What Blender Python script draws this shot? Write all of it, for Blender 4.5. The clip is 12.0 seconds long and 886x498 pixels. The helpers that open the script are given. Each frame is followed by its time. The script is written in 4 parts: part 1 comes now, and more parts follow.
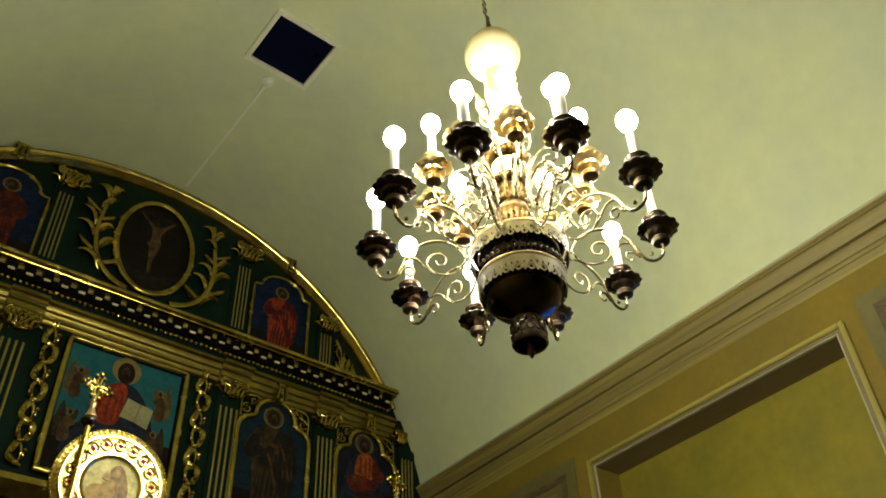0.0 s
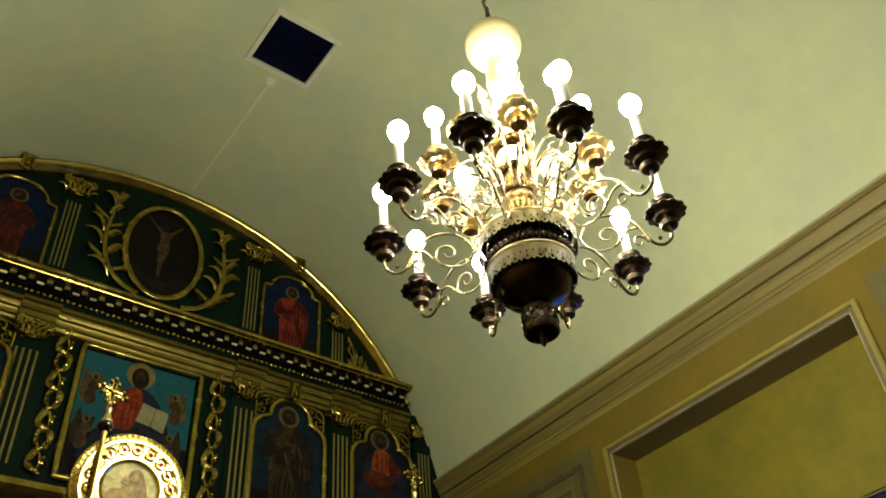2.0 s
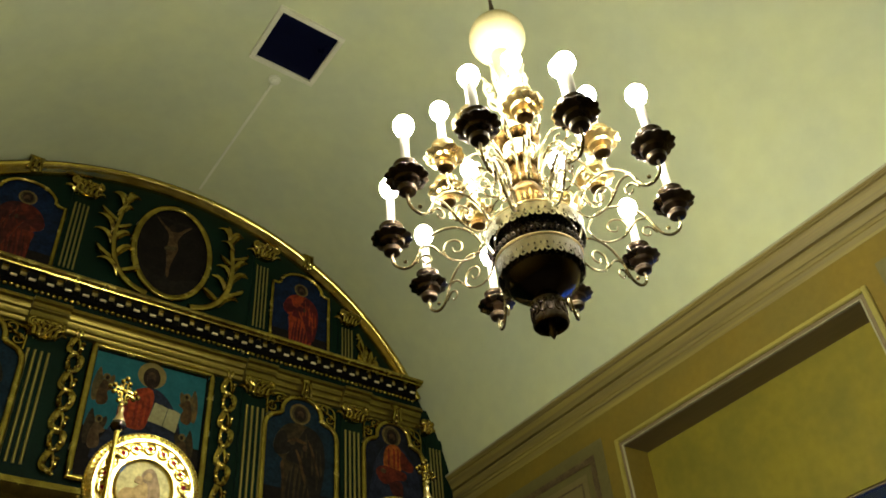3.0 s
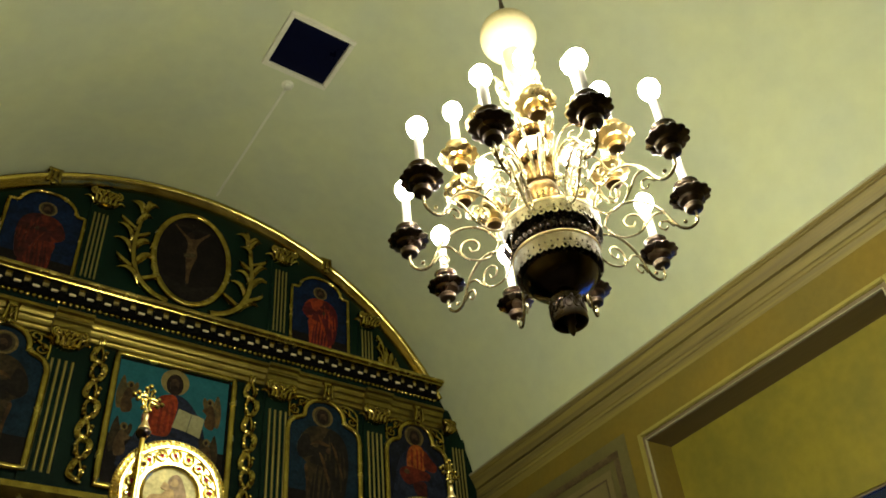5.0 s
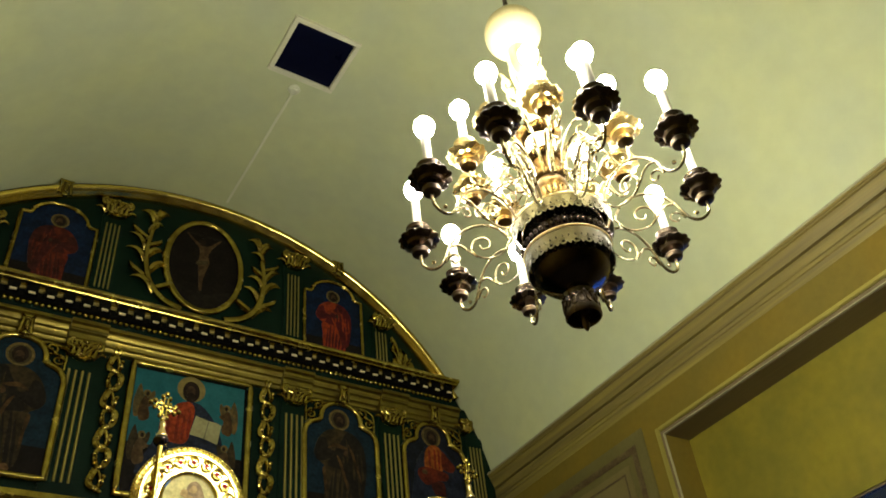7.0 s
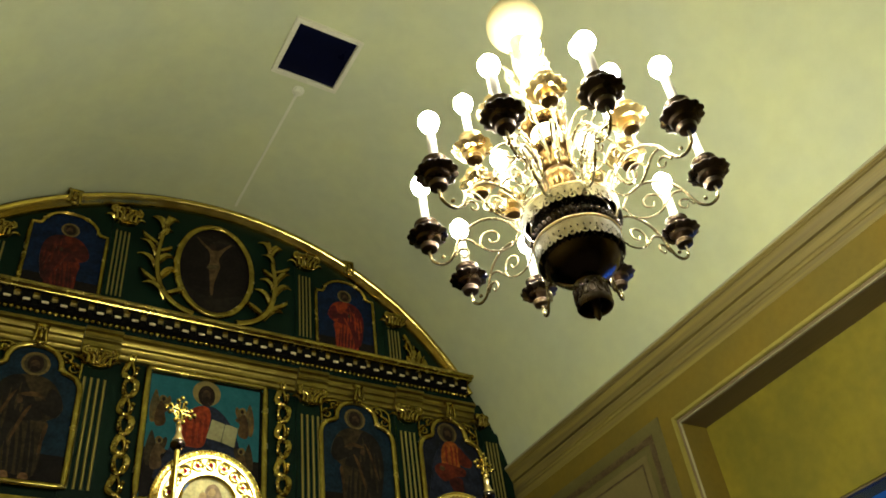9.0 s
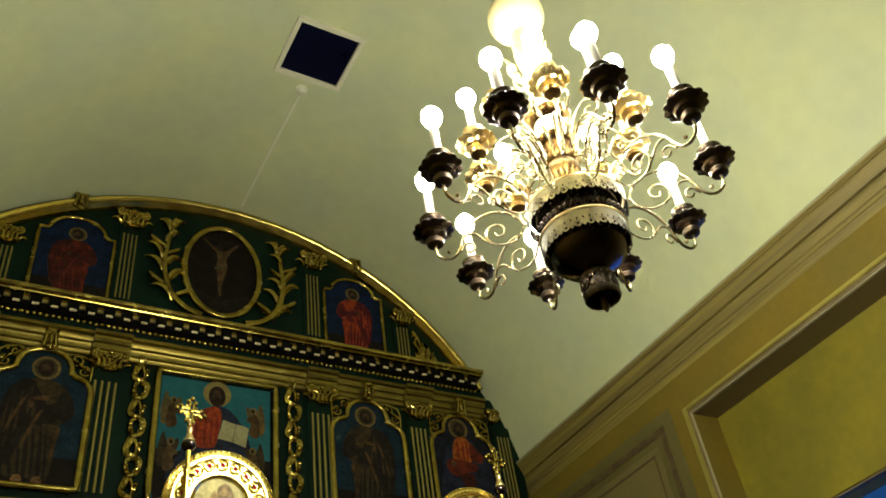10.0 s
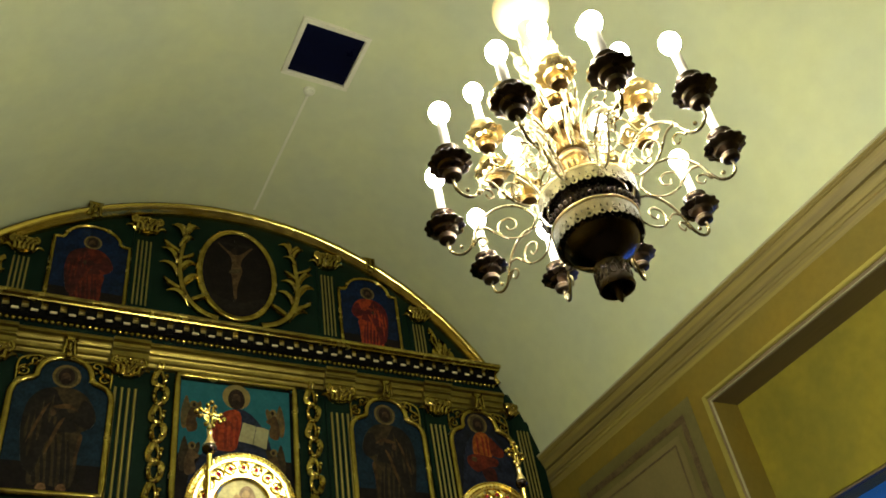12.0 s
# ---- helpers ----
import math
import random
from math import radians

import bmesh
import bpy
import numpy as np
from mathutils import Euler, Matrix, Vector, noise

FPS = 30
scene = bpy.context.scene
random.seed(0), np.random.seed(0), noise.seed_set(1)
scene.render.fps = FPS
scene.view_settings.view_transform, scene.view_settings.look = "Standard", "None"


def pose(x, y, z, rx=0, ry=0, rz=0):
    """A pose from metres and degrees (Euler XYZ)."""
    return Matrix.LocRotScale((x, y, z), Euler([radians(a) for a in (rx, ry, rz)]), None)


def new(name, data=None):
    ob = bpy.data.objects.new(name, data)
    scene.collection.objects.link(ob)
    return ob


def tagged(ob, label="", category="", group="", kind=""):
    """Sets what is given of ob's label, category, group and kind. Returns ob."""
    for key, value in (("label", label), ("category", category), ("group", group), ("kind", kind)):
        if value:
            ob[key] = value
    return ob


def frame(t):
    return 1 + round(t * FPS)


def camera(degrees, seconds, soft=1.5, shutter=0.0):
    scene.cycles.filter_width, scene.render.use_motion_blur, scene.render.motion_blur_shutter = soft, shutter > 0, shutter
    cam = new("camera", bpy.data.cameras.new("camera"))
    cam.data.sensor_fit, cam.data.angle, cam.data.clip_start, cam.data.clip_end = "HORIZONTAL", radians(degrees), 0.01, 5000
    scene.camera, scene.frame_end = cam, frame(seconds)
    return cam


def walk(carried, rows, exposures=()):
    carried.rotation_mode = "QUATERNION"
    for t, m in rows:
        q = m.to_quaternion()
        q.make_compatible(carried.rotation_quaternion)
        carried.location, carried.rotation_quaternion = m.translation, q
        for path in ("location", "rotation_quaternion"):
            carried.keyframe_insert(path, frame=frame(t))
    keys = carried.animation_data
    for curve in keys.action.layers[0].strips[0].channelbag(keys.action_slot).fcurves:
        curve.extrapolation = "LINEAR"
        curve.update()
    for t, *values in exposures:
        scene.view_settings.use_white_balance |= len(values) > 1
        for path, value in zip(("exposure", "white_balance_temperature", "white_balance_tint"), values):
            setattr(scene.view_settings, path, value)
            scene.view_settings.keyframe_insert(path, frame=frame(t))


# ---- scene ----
cam = camera(54.94, 12.0, soft=1.7)
PATH = [
    (0.0, -0.0244, -0.0166, 1.6164, 130.453, 2.459, -38.614),
    (0.5, -0.0232, -0.0145, 1.6150, 130.435, 2.707, -38.218),
    (1.0, -0.0228, -0.0133, 1.6135, 130.372, 3.098, -37.723),
    (1.5, -0.0219, -0.0119, 1.6139, 130.292, 3.543, -37.151),
    (2.0, -0.0217, -0.0114, 1.6124, 130.184, 3.814, -36.762),
    (2.5, -0.0204, -0.0082, 1.6118, 130.044, 4.046, -36.248),
    (3.0, -0.0189, -0.0081, 1.6120, 129.935, 4.286, -35.674),
    (5.0, -0.0221, -0.0140, 1.6113, 130.032, 4.789, -33.730),
    (5.5, -0.0211, -0.0142, 1.6105, 130.112, 4.842, -33.411),
    (6.0, -0.0200, -0.0120, 1.6110, 130.110, 4.970, -33.070),
    (6.5, -0.0177, -0.0101, 1.6110, 130.154, 5.309, -32.583),
    (7.0, -0.0170, -0.0097, 1.6115, 130.201, 5.639, -32.001),
    (9.0, -0.0108, -0.0047, 1.6089, 130.190, 6.739, -30.186),
    (9.5, -0.0070, -0.0029, 1.6082, 130.140, 7.054, -29.631),
    (10.0, -0.0036, -0.0010, 1.6081, 130.099, 7.389, -28.979),
    (10.5, -0.0012, 0.0004, 1.6073, 130.083, 7.734, -28.381),
    (11.0, 0.0007, 0.0009, 1.6075, 130.108, 7.997, -27.802),
    (11.5, 0.0025, 0.0002, 1.6084, 130.092, 8.158, -27.411),
    (12.0, 0.0021, 0.0002, 1.6075, 130.134, 8.322, -26.965),
]
walk(cam, [(t, pose(*p)) for t, *p in PATH], [(0, 0.08), (3, 0.15), (7, 0.28), (12, 0.40)])

# ---- light: dusk outside, candle bulbs inside ----
BULB = 205.0
world = bpy.data.worlds.new("dusk")
scene.world = world
world.use_nodes = True
wn, wl = world.node_tree.nodes, world.node_tree.links
sky = wn["Background"]
sky.inputs["Strength"].default_value = 0.6
# a clear dusk, deep blue above; an unseen brighter horizon is added for blue reflections
where, parts, height, tone = wn.new("ShaderNodeTexCoord"), wn.new("ShaderNodeSeparateXYZ"), wn.new("ShaderNodeMath"), wn.new("ShaderNodeValToRGB")
height.operation = "ABSOLUTE"
wl.new(where.outputs["Generated"], parts.inputs["Vector"])
wl.new(parts.outputs["Z"], height.inputs[0])
wl.new(height.outputs["Value"], tone.inputs["Fac"])
tone.color_ramp.elements[0].color, tone.color_ramp.elements[0].position = (0.16, 0.60, 3.0, 1), 0.12
tone.color_ramp.elements[1].color, tone.color_ramp.elements[1].position = (0.016, 0.085, 0.27, 1), 0.30
wl.new(tone.outputs["Color"], sky.inputs["Color"])


# ---- materials ----
def material(name, color, rough=0.5, metal=0.0, fine=60.0, coarse=3.0, vary=0.15, stain=0.15, bump=0.05, second=None, piece=0.0, spec=0.5, drawn=1.0):
    """A surface with grain at two sizes; second: the colour of the worn patches; drawn: how far the grain is stretched along y."""
    m = bpy.data.materials.new(name)
    m.use_nodes = True
    n, l = m.node_tree.nodes, m.node_tree.links
    b = n["Principled BSDF"]
    b.inputs["Metallic"].default_value, b.inputs["Specular IOR Level"].default_value = metal, spec
    co = n.new("ShaderNodeTexCoord")
    n1, n2 = n.new("ShaderNodeTexNoise"), n.new("ShaderNodeTexNoise")
    n1.inputs["Scale"].default_value, n2.inputs["Scale"].default_value = coarse, fine
    n1.inputs["Detail"].default_value, n2.inputs["Detail"].default_value = 5, 3
    spread = n.new("ShaderNodeMapping")
    spread.inputs["Scale"].default_value = (1, 1 / drawn, 1)
    l.new(co.outputs["Object"], spread.inputs["Vector"])
    for q in (n1, n2):
        l.new(spread.outputs["Vector"], q.inputs["Vector"])
    ramp = n.new("ShaderNodeValToRGB")
    ramp.color_ramp.elements[0].position, ramp.color_ramp.elements[1].position = 0.35, 0.68
    other = second or tuple(c * (1 - stain) for c in color)
    ramp.color_ramp.elements[0].color = (*other, 1)
    ramp.color_ramp.elements[1].color = (*color, 1)
    l.new(n1.outputs["Fac"], ramp.inputs["Fac"])
    hsv = n.new("ShaderNodeHueSaturation")
    l.new(ramp.outputs["Color"], hsv.inputs["Color"])
    mr = n.new("ShaderNodeMapRange")
    mr.inputs["From Min"].default_value, mr.inputs["From Max"].default_value = 0.3, 0.7
    mr.inputs["To Min"].default_value, mr.inputs["To Max"].default_value = 1 - vary, 1 + vary
    l.new(n2.outputs["Fac"], mr.inputs["Value"])
    value = mr.outputs["Result"]
    if piece:
        oi = n.new("ShaderNodeObjectInfo")
        pr = n.new("ShaderNodeMapRange")
        pr.inputs["To Min"].default_value, pr.inputs["To Max"].default_value = 1 - piece, 1 + piece
        l.new(oi.outputs["Random"], pr.inputs["Value"])
        mul = n.new("ShaderNodeMath")
        mul.operation = "MULTIPLY"
        l.new(value, mul.inputs[0])
        l.new(pr.outputs["Result"], mul.inputs[1])
        value = mul.outputs["Value"]
    l.new(value, hsv.inputs["Value"])
    l.new(hsv.outputs["Color"], b.inputs["Base Color"])
    rr = n.new("ShaderNodeMapRange")
    rr.inputs["To Min"].default_value, rr.inputs["To Max"].default_value = max(0.02, rough - 0.12), min(1, rough + 0.12)
    l.new(n1.outputs["Fac"], rr.inputs["Value"])
    l.new(rr.outputs["Result"], b.inputs["Roughness"])
    if bump:
        bp = n.new("ShaderNodeBump")
        bp.inputs["Strength"].default_value, bp.inputs["Distance"].default_value = bump, 0.01
        l.new(n2.outputs["Fac"], bp.inputs["Height"])
        l.new(bp.outputs["Normal"], b.inputs["Normal"])
    return m


def glowing(name, color, strength):
    m = bpy.data.materials.new(name)
    m.use_nodes = True
    b = m.node_tree.nodes["Principled BSDF"]
    b.inputs["Base Color"].default_value = (*color, 1)
    b.inputs["Emission Color"].default_value = (*color, 1)
    b.inputs["Emission Strength"].default_value = strength
    return m


PLASTER = material("vault plaster", (0.612, 0.640, 0.352), 0.75, 0, 9, 2.2, 0.03, 0.09, 0.03, second=(0.552, 0.590, 0.372))
OCHRE = material("ochre wall paint", (0.208, 0.142, 0.015), 0.7, 0, 30, 2.5, 0.05, 0.18, 0.04, second=(0.166, 0.124, 0.018), spec=0.3)
NICHE = material("mottled yellow paint", (0.272, 0.220, 0.018), 0.65, 0, 18, 3.0, 0.06, 0.2, 0.05, second=(0.198, 0.168, 0.018), spec=0.3)
STONE = material("painted moulding", (0.285, 0.225, 0.044), 0.6, 0, 70, 26, 0.10, 0.15, 0.04, second=(0.170, 0.128, 0.040), drawn=40)
# the moulding paint again, with shade put into its colour
STONE_SHADED = material("moulding paint in a shaded tone", (0.215, 0.16, 0.058), 0.7, 0, 50, 4, 0.05, 0.2, 0.04)
TRIM = material("yellow trim paint", (0.34, 0.285, 0.052), 0.5, 0, 50, 5, 0.05, 0.12, 0.03)
DRAB = material("drab brown finish", (0.205, 0.150, 0.066), 0.6, 0, 40, 5, 0.06, 0.2, 0.03, second=(0.165, 0.118, 0.050), drawn=12)
# the cornice's edge highlight is put into this colour, shared with the niche arris
PALE_EDGE = material("pale edge tone", (0.46, 0.42, 0.24), 0.5, 0, 50, 9, 0.06, 0.2, 0.03, drawn=10)
OLIVE = material("olive border paint", (0.152, 0.128, 0.036), 0.6, 0, 40, 4, 0.06, 0.2, 0.03)
FLOOR = material("brown stone floor", (0.105, 0.075, 0.050), 0.35, 0, 30, 1.5, 0.1, 0.25, 0.03)
GREEN = material("dark green lacquer", (0.0038, 0.0150, 0.0080), 0.5, 0, 80, 4, 0.15, 0.35, 0.04, spec=0.08)
GOLD = material("worn gilding", (0.44, 0.342, 0.074), 0.24, 1.0, 120, 12, 0.12, 0.4, 0.05, second=(0.24, 0.17, 0.036))
GOLD_BRIGHT = material("polished gilding", (0.77, 0.59, 0.135), 0.18, 1.0, 120, 12, 0.08, 0.25, 0.04)
BLACK = material("black lacquer", (0.004, 0.004, 0.0035), 0.4, 0, 60, 6, 0.1, 0.3, 0.03, spec=0.05)
# unlit brass of the lower dishes put into a dark colour; small fittings share it
DARK_METAL = material("polished metal in an unlit tone", (0.155, 0.118, 0.085), 0.27, 0.95, 70, 8, 0.1, 0.4, 0.03, second=(0.085, 0.062, 0.045))
# dark reflections in the bowl and the orbs are put into this colour
BOWL = material("glossy metal in a dark reflecting tone", (0.110, 0.088, 0.078), 0.20, 1.0, 26, 8, 0.1, 0.4, 0.05, second=(0.075, 0.060, 0.054))
BRASS = material("bright brass", (0.80, 0.62, 0.28), 0.30, 1.0, 90, 10, 0.06, 0.2, 0.04)
# brass of the upper dishes with the lamplight put into its colour
LIT_BRASS = material("brass in a lamplit tone", (0.83, 0.63, 0.26), 0.28, 1.0, 90, 10, 0.06, 0.25, 0.04)
SILVERED = material("pale brass openwork", (0.42, 0.35, 0.19), 0.28, 1.0, 90, 10, 0.06, 0.2, 0.04)
SLEEVE = material("ivory candle sleeve", (0.85, 0.80, 0.66), 0.45, 0, 60, 8, 0.04, 0.08, 0.02)
LAMP = glowing("lit bulb", (1.0, 0.97, 0.82), BULB)
# globe and stem brass, with the bulbs' white glare put into a paler colour
GLOBE = material("brass in a pale glare tone", (0.90, 0.76, 0.40), 0.36, 0.45, 70, 8, 0.04, 0.12, 0.03)
CONDUIT = material("white plastic", (0.75, 0.75, 0.57), 0.4, 0, 60, 6, 0.03, 0.06, 0.02)
VASE = material("brown gilt brass", (0.13, 0.078, 0.024), 0.3, 1.0, 80, 9, 0.08, 0.3, 0.04)
BAND = material("dull brass sheet", (0.078, 0.063, 0.024), 0.46, 1.0, 90, 10, 0.06, 0.25, 0.03)
DISC = material("gilded relief", (0.95, 0.77, 0.29), 0.21, 1.0, 160, 14, 0.10, 0.25, 0.03)
# pale colour that stands for the highlights on the dentils
GLINT_PAINT = material("pale painted highlight", (0.72, 0.62, 0.36), 0.4, 0, 60, 10, 0.08, 0.25, 0.03)
FLUTE = material("flat dull gilding", (0.36, 0.29, 0.085), 0.46, 0.85, 160, 3, 0.06, 0.2, 0.02)
DENTIL_GOLD = material("diffuse gilt paint", (0.36, 0.285, 0.075), 0.45, 0, 90, 14, 0.15, 0.4, 0.03)
# darker and rougher than GOLD, so the moulding reflects less
DULL_GOLD = material("darker gilding", (0.235, 0.182, 0.040), 0.38, 1.0, 110, 10, 0.12, 0.4, 0.05, second=(0.18, 0.135, 0.030))
NAVY = material("dark blue of the hatch opening", (0.003, 0.004, 0.018), 0.3, 0, 30, 3, 0.1, 0.3, 0.02, spec=0.15)
WHITE = material("white painted frame", (0.74, 0.72, 0.54), 0.5, 0, 50, 6, 0.04, 0.1, 0.03)
GLASS = bpy.data.materials.new("window glass")
GLASS.use_nodes = True
g = GLASS.node_tree.nodes["Principled BSDF"]
g.inputs["Transmission Weight"].default_value, g.inputs["Roughness"].default_value, g.inputs["IOR"].default_value = 1.0, 0.02, 1.1


# ---- shaping ----
XC, HALF, RAD, ZC = 1.4675, 2.4825, 2.52, 3.985   # the room's axis, half width, vault radius and centre height
BACK, FRONT = -8.0, 5.06                          # the room's ends along the axis


def mesh(name, bm, mat, smooth=None):
    bmesh.ops.recalc_face_normals(bm, faces=bm.faces)
    me = bpy.data.meshes.new(name)
    bm.to_mesh(me)
    bm.free()
    for m in (mat if isinstance(mat, (list, tuple)) else [mat]):
        me.materials.append(m)
    if smooth:
        for p in me.polygons:
            p.use_smooth = True
        me.set_sharp_from_angle(angle=radians(smooth))
    return me


def part(name, bm, mat, parent=None, label="", smooth=None):
    ob = new(name, mesh(name, bm, mat, smooth))
    if parent is not None:
        ob.parent = parent
    return tagged(ob, label) if label else ob


def thing(name, label, category, group="", kind="", at=(0, 0, 0)):
    ob = new(name)
    ob.location = at
    ob.empty_display_size = 0.1
    return tagged(ob, label, category, group, kind)


def box(x0, x1, y0, y1, z0, z1, bm=None, bevel=0.0):
    own = bmesh.new()
    bmesh.ops.create_cube(own, size=1)
    for v in own.verts:
        v.co = Vector(((x0 + x1) / 2 + v.co.x * (x1 - x0), (y0 + y1) / 2 + v.co.y * (y1 - y0), (z0 + z1) / 2 + v.co.z * (z1 - z0)))
    if bevel:
        bmesh.ops.bevel(own, geom=own.edges[:], offset=bevel, segments=2, affect="EDGES")
    return merge(bm, own)


def merge(bm, own):
    if bm is None:
        return own
    me = bpy.data.meshes.new("tmp")
    own.to_mesh(me)
    own.free()
    bm.from_mesh(me)
    bpy.data.meshes.remove(me)
    return bm


def lathe(profile, n=32, bm=None, wave=None):
    """Turns (radius, height) pairs about the upright axis; wave(angle, i) scales a ring."""
    bm = bm or bmesh.new()
    rings = []
    for i, (r, z) in enumerate(profile):
        ring = []
        for k in range(n):
            a = 2 * math.pi * k / n
            s = wave(a, i) if wave else 1
            ring.append(bm.verts.new((max(r, 1e-4) * s * math.cos(a), max(r, 1e-4) * s * math.sin(a), z)))
        rings.append(ring)
    for a, b in zip(rings, rings[1:]):
        for k in range(n):
            bm.faces.new((a[k], a[(k + 1) % n], b[(k + 1) % n], b[k]))
    for ring, flip in ((rings[0], True), (rings[-1], False)):
        bm.faces.new(ring[::-1] if flip else ring)
    return bm


def smoothed(points, steps=6):
    """A Catmull-Rom curve through the points."""
    pts = [Vector(p) for p in points]
    out = []
    for i in range(len(pts) - 1):
        p0, p1, p2, p3 = pts[max(i - 1, 0)], pts[i], pts[i + 1], pts[min(i + 2, len(pts) - 1)]
        for k in range(steps):
            t = k / steps
            out.append(0.5 * (2 * p1 + (p2 - p0) * t + (2 * p0 - 5 * p1 + 4 * p2 - p3) * t * t + (3 * p1 - p0 - 3 * p2 + p3) * t ** 3))
    return out + [pts[-1]]


def tube(points, radius, n=8, bm=None, closed=False, flat=1.0):
    """A round bar along the points; radius may be a function of 0..1; flat squeezes it along the frame's second axis."""
    bm = bm or bmesh.new()
    pts = [Vector(p) for p in points]
    m = len(pts)
    rings, up = [], None
    for i, p in enumerate(pts):
        a, b = (pts[(i - 1) % m], pts[(i + 1) % m]) if closed else (pts[max(i - 1, 0)], pts[min(i + 1, m - 1)])
        d = (b - a).normalized()
        if up is None:
            up = d.orthogonal().normalized()
        up = (up - d * up.dot(d)).normalized()
        side = d.cross(up)
        r = radius(i / (m - 1)) if callable(radius) else radius
        rings.append([bm.verts.new(p + (up * math.cos(2 * math.pi * k / n) + side * math.sin(2 * math.pi * k / n) * flat) * r) for k in range(n)])
    for a, b in zip(rings, rings[1:] + (rings[:1] if closed else [])):
        for k in range(n):
            bm.faces.new((a[k], a[(k + 1) % n], b[(k + 1) % n], b[k]))
    if not closed:
        bm.faces.new(rings[0][::-1])
        bm.faces.new(rings[-1])
    return bm


def plate(outline, y0, y1, bm=None, bevel=0.0):
    """An upright board: an outline of (x, z) pairs, from y0 (front) to y1 (back)."""
    own = bmesh.new()
    f = own.faces.new([own.verts.new((x, y0, z)) for x, z in outline])
    ext = bmesh.ops.extrude_face_region(own, geom=[f])
    for v in ext["geom"]:
        if isinstance(v, bmesh.types.BMVert):
            v.co.y = y1
    if bevel:
        edges = [e for e in own.edges if all(abs(v.co.y - y0) < 1e-6 for v in e.verts)]
        bmesh.ops.bevel(own, geom=edges, offset=bevel, segments=2, affect="EDGES")
    return merge(bm, own)


def run(profile, y0, y1, bm=None, axis="y"):
    """A moulding: a closed profile of (a, z) pairs drawn along an axis."""
    bm = bm or bmesh.new()
    ends = []
    for y in (y0, y1):
        ends.append([bm.verts.new((a, y, z) if axis == "y" else (y, a, z)) for a, z in profile])
    n = len(profile)
    for k in range(n):
        bm.faces.new((ends[0][k], ends[0][(k + 1) % n], ends[1][(k + 1) % n], ends[1][k]))
    bm.faces.new(ends[0][::-1])
    bm.faces.new(ends[1])
    return bm


def structure(name, bm, mat, label, category, smooth=None):
    return tagged(part(name, bm, mat, None, label, smooth), "", category, "", "structure")


# ---- the room ----
HX0, HX1, HY0, HY1 = 1.349, 1.770, 3.080, 3.494     # the hatch in the vault


def vault():
    bm = bmesh.new()
    top = math.asin((4.50 - ZC) / RAD)
    ang = [top + (math.pi - 2 * top) * k / 96 for k in range(97)]
    xs = sorted({round(XC + RAD * math.cos(a), 4) for a in ang} | {HX0, HX1})
    ys = [BACK - 0.1, -1.5, 0.0, 1.5, HY0, HY1, 4.2, FRONT + 0.3]
    lower, upper = {}, {}
    for i, x in enumerate(xs):
        for j, y in enumerate(ys):
            dx = x - XC
            z = ZC + math.sqrt(max(RAD * RAD - dx * dx, 0))
            k = (RAD + 0.18) / RAD
            lower[i, j] = bm.verts.new((x, y, z))
            upper[i, j] = bm.verts.new((XC + dx * k, y, ZC + (z - ZC) * k))
    hole = {(i, j) for i in range(len(xs) - 1) for j in range(len(ys) - 1) if xs[i] >= HX0 - 1e-5 and xs[i + 1] <= HX1 + 1e-5 and ys[j] == HY0}
    for i in range(len(xs) - 1):
        for j in range(len(ys) - 1):
            if (i, j) in hole:
                for (a, b, c, d) in ((i, j, i + 1, j), (i, j + 1, i + 1, j + 1), (i, j, i, j + 1), (i + 1, j, i + 1, j + 1)):
                    side = (i, j - 1) if b == d == j else (i, j + 1) if b == d else (i - 1, j) if a == c == i else (i + 1, j)
                    if side not in hole:
                        bm.faces.new((lower[a, b], lower[c, d], upper[c, d], upper[a, b]))
                continue
            for v in (lower, upper):
                bm.faces.new((v[i, j], v[i + 1, j], v[i + 1, j + 1], v[i, j + 1]))
    return structure("ceiling", bm, PLASTER, "pale yellow-green plastered barrel vault", "ceiling", 40)


vault()
XR, XL = XC + HALF, XC - HALF
structure("floor", box(XL - 0.4, XR + 0.6, BACK - 0.2, FRONT + 0.4, -0.2, 0), FLOOR, "brown polished stone floor", "floor")
structure("wall_west", box(XL - 0.3, XL, BACK, FRONT + 0.3, 0, 4.62), OCHRE, "plain ochre painted wall", "wall")
# out of view; set far back so that less light bounces
structure("wall_south", box(XL - 0.3, XR + 0.3, BACK - 0.3, BACK, 0, 6.75), OCHRE, "unseen plain ochre end wall", "wall")
structure("wall_north", box(XL - 0.3, XR + 0.3, FRONT + 0.25, FRONT + 0.5, 0, 6.75), PLASTER, "plain plastered end wall behind the icon screen", "wall")

# the east wall, with a deep niche and a window in it
NY0, NY1, NZ0, NZ1, ND = 1.475, 3.225, 0.9, 4.028, 0.205
WY0, WY1, WZ0, WZ1 = 1.72, 3.02, 1.3, 3.25


def wall_with_hole(x0, x1, y0, y1, z0, z1, hy0, hy1, hz0, hz1):
    bm = bmesh.new()
    for a in ((y0, hy0, z0, z1), (hy1, y1, z0, z1), (hy0, hy1, z0, hz0), (hy0, hy1, hz1, z1)):
        box(x0, x1, *a, bm)
    bmesh.ops.remove_doubles(bm, verts=bm.verts, dist=1e-5)
    return bm


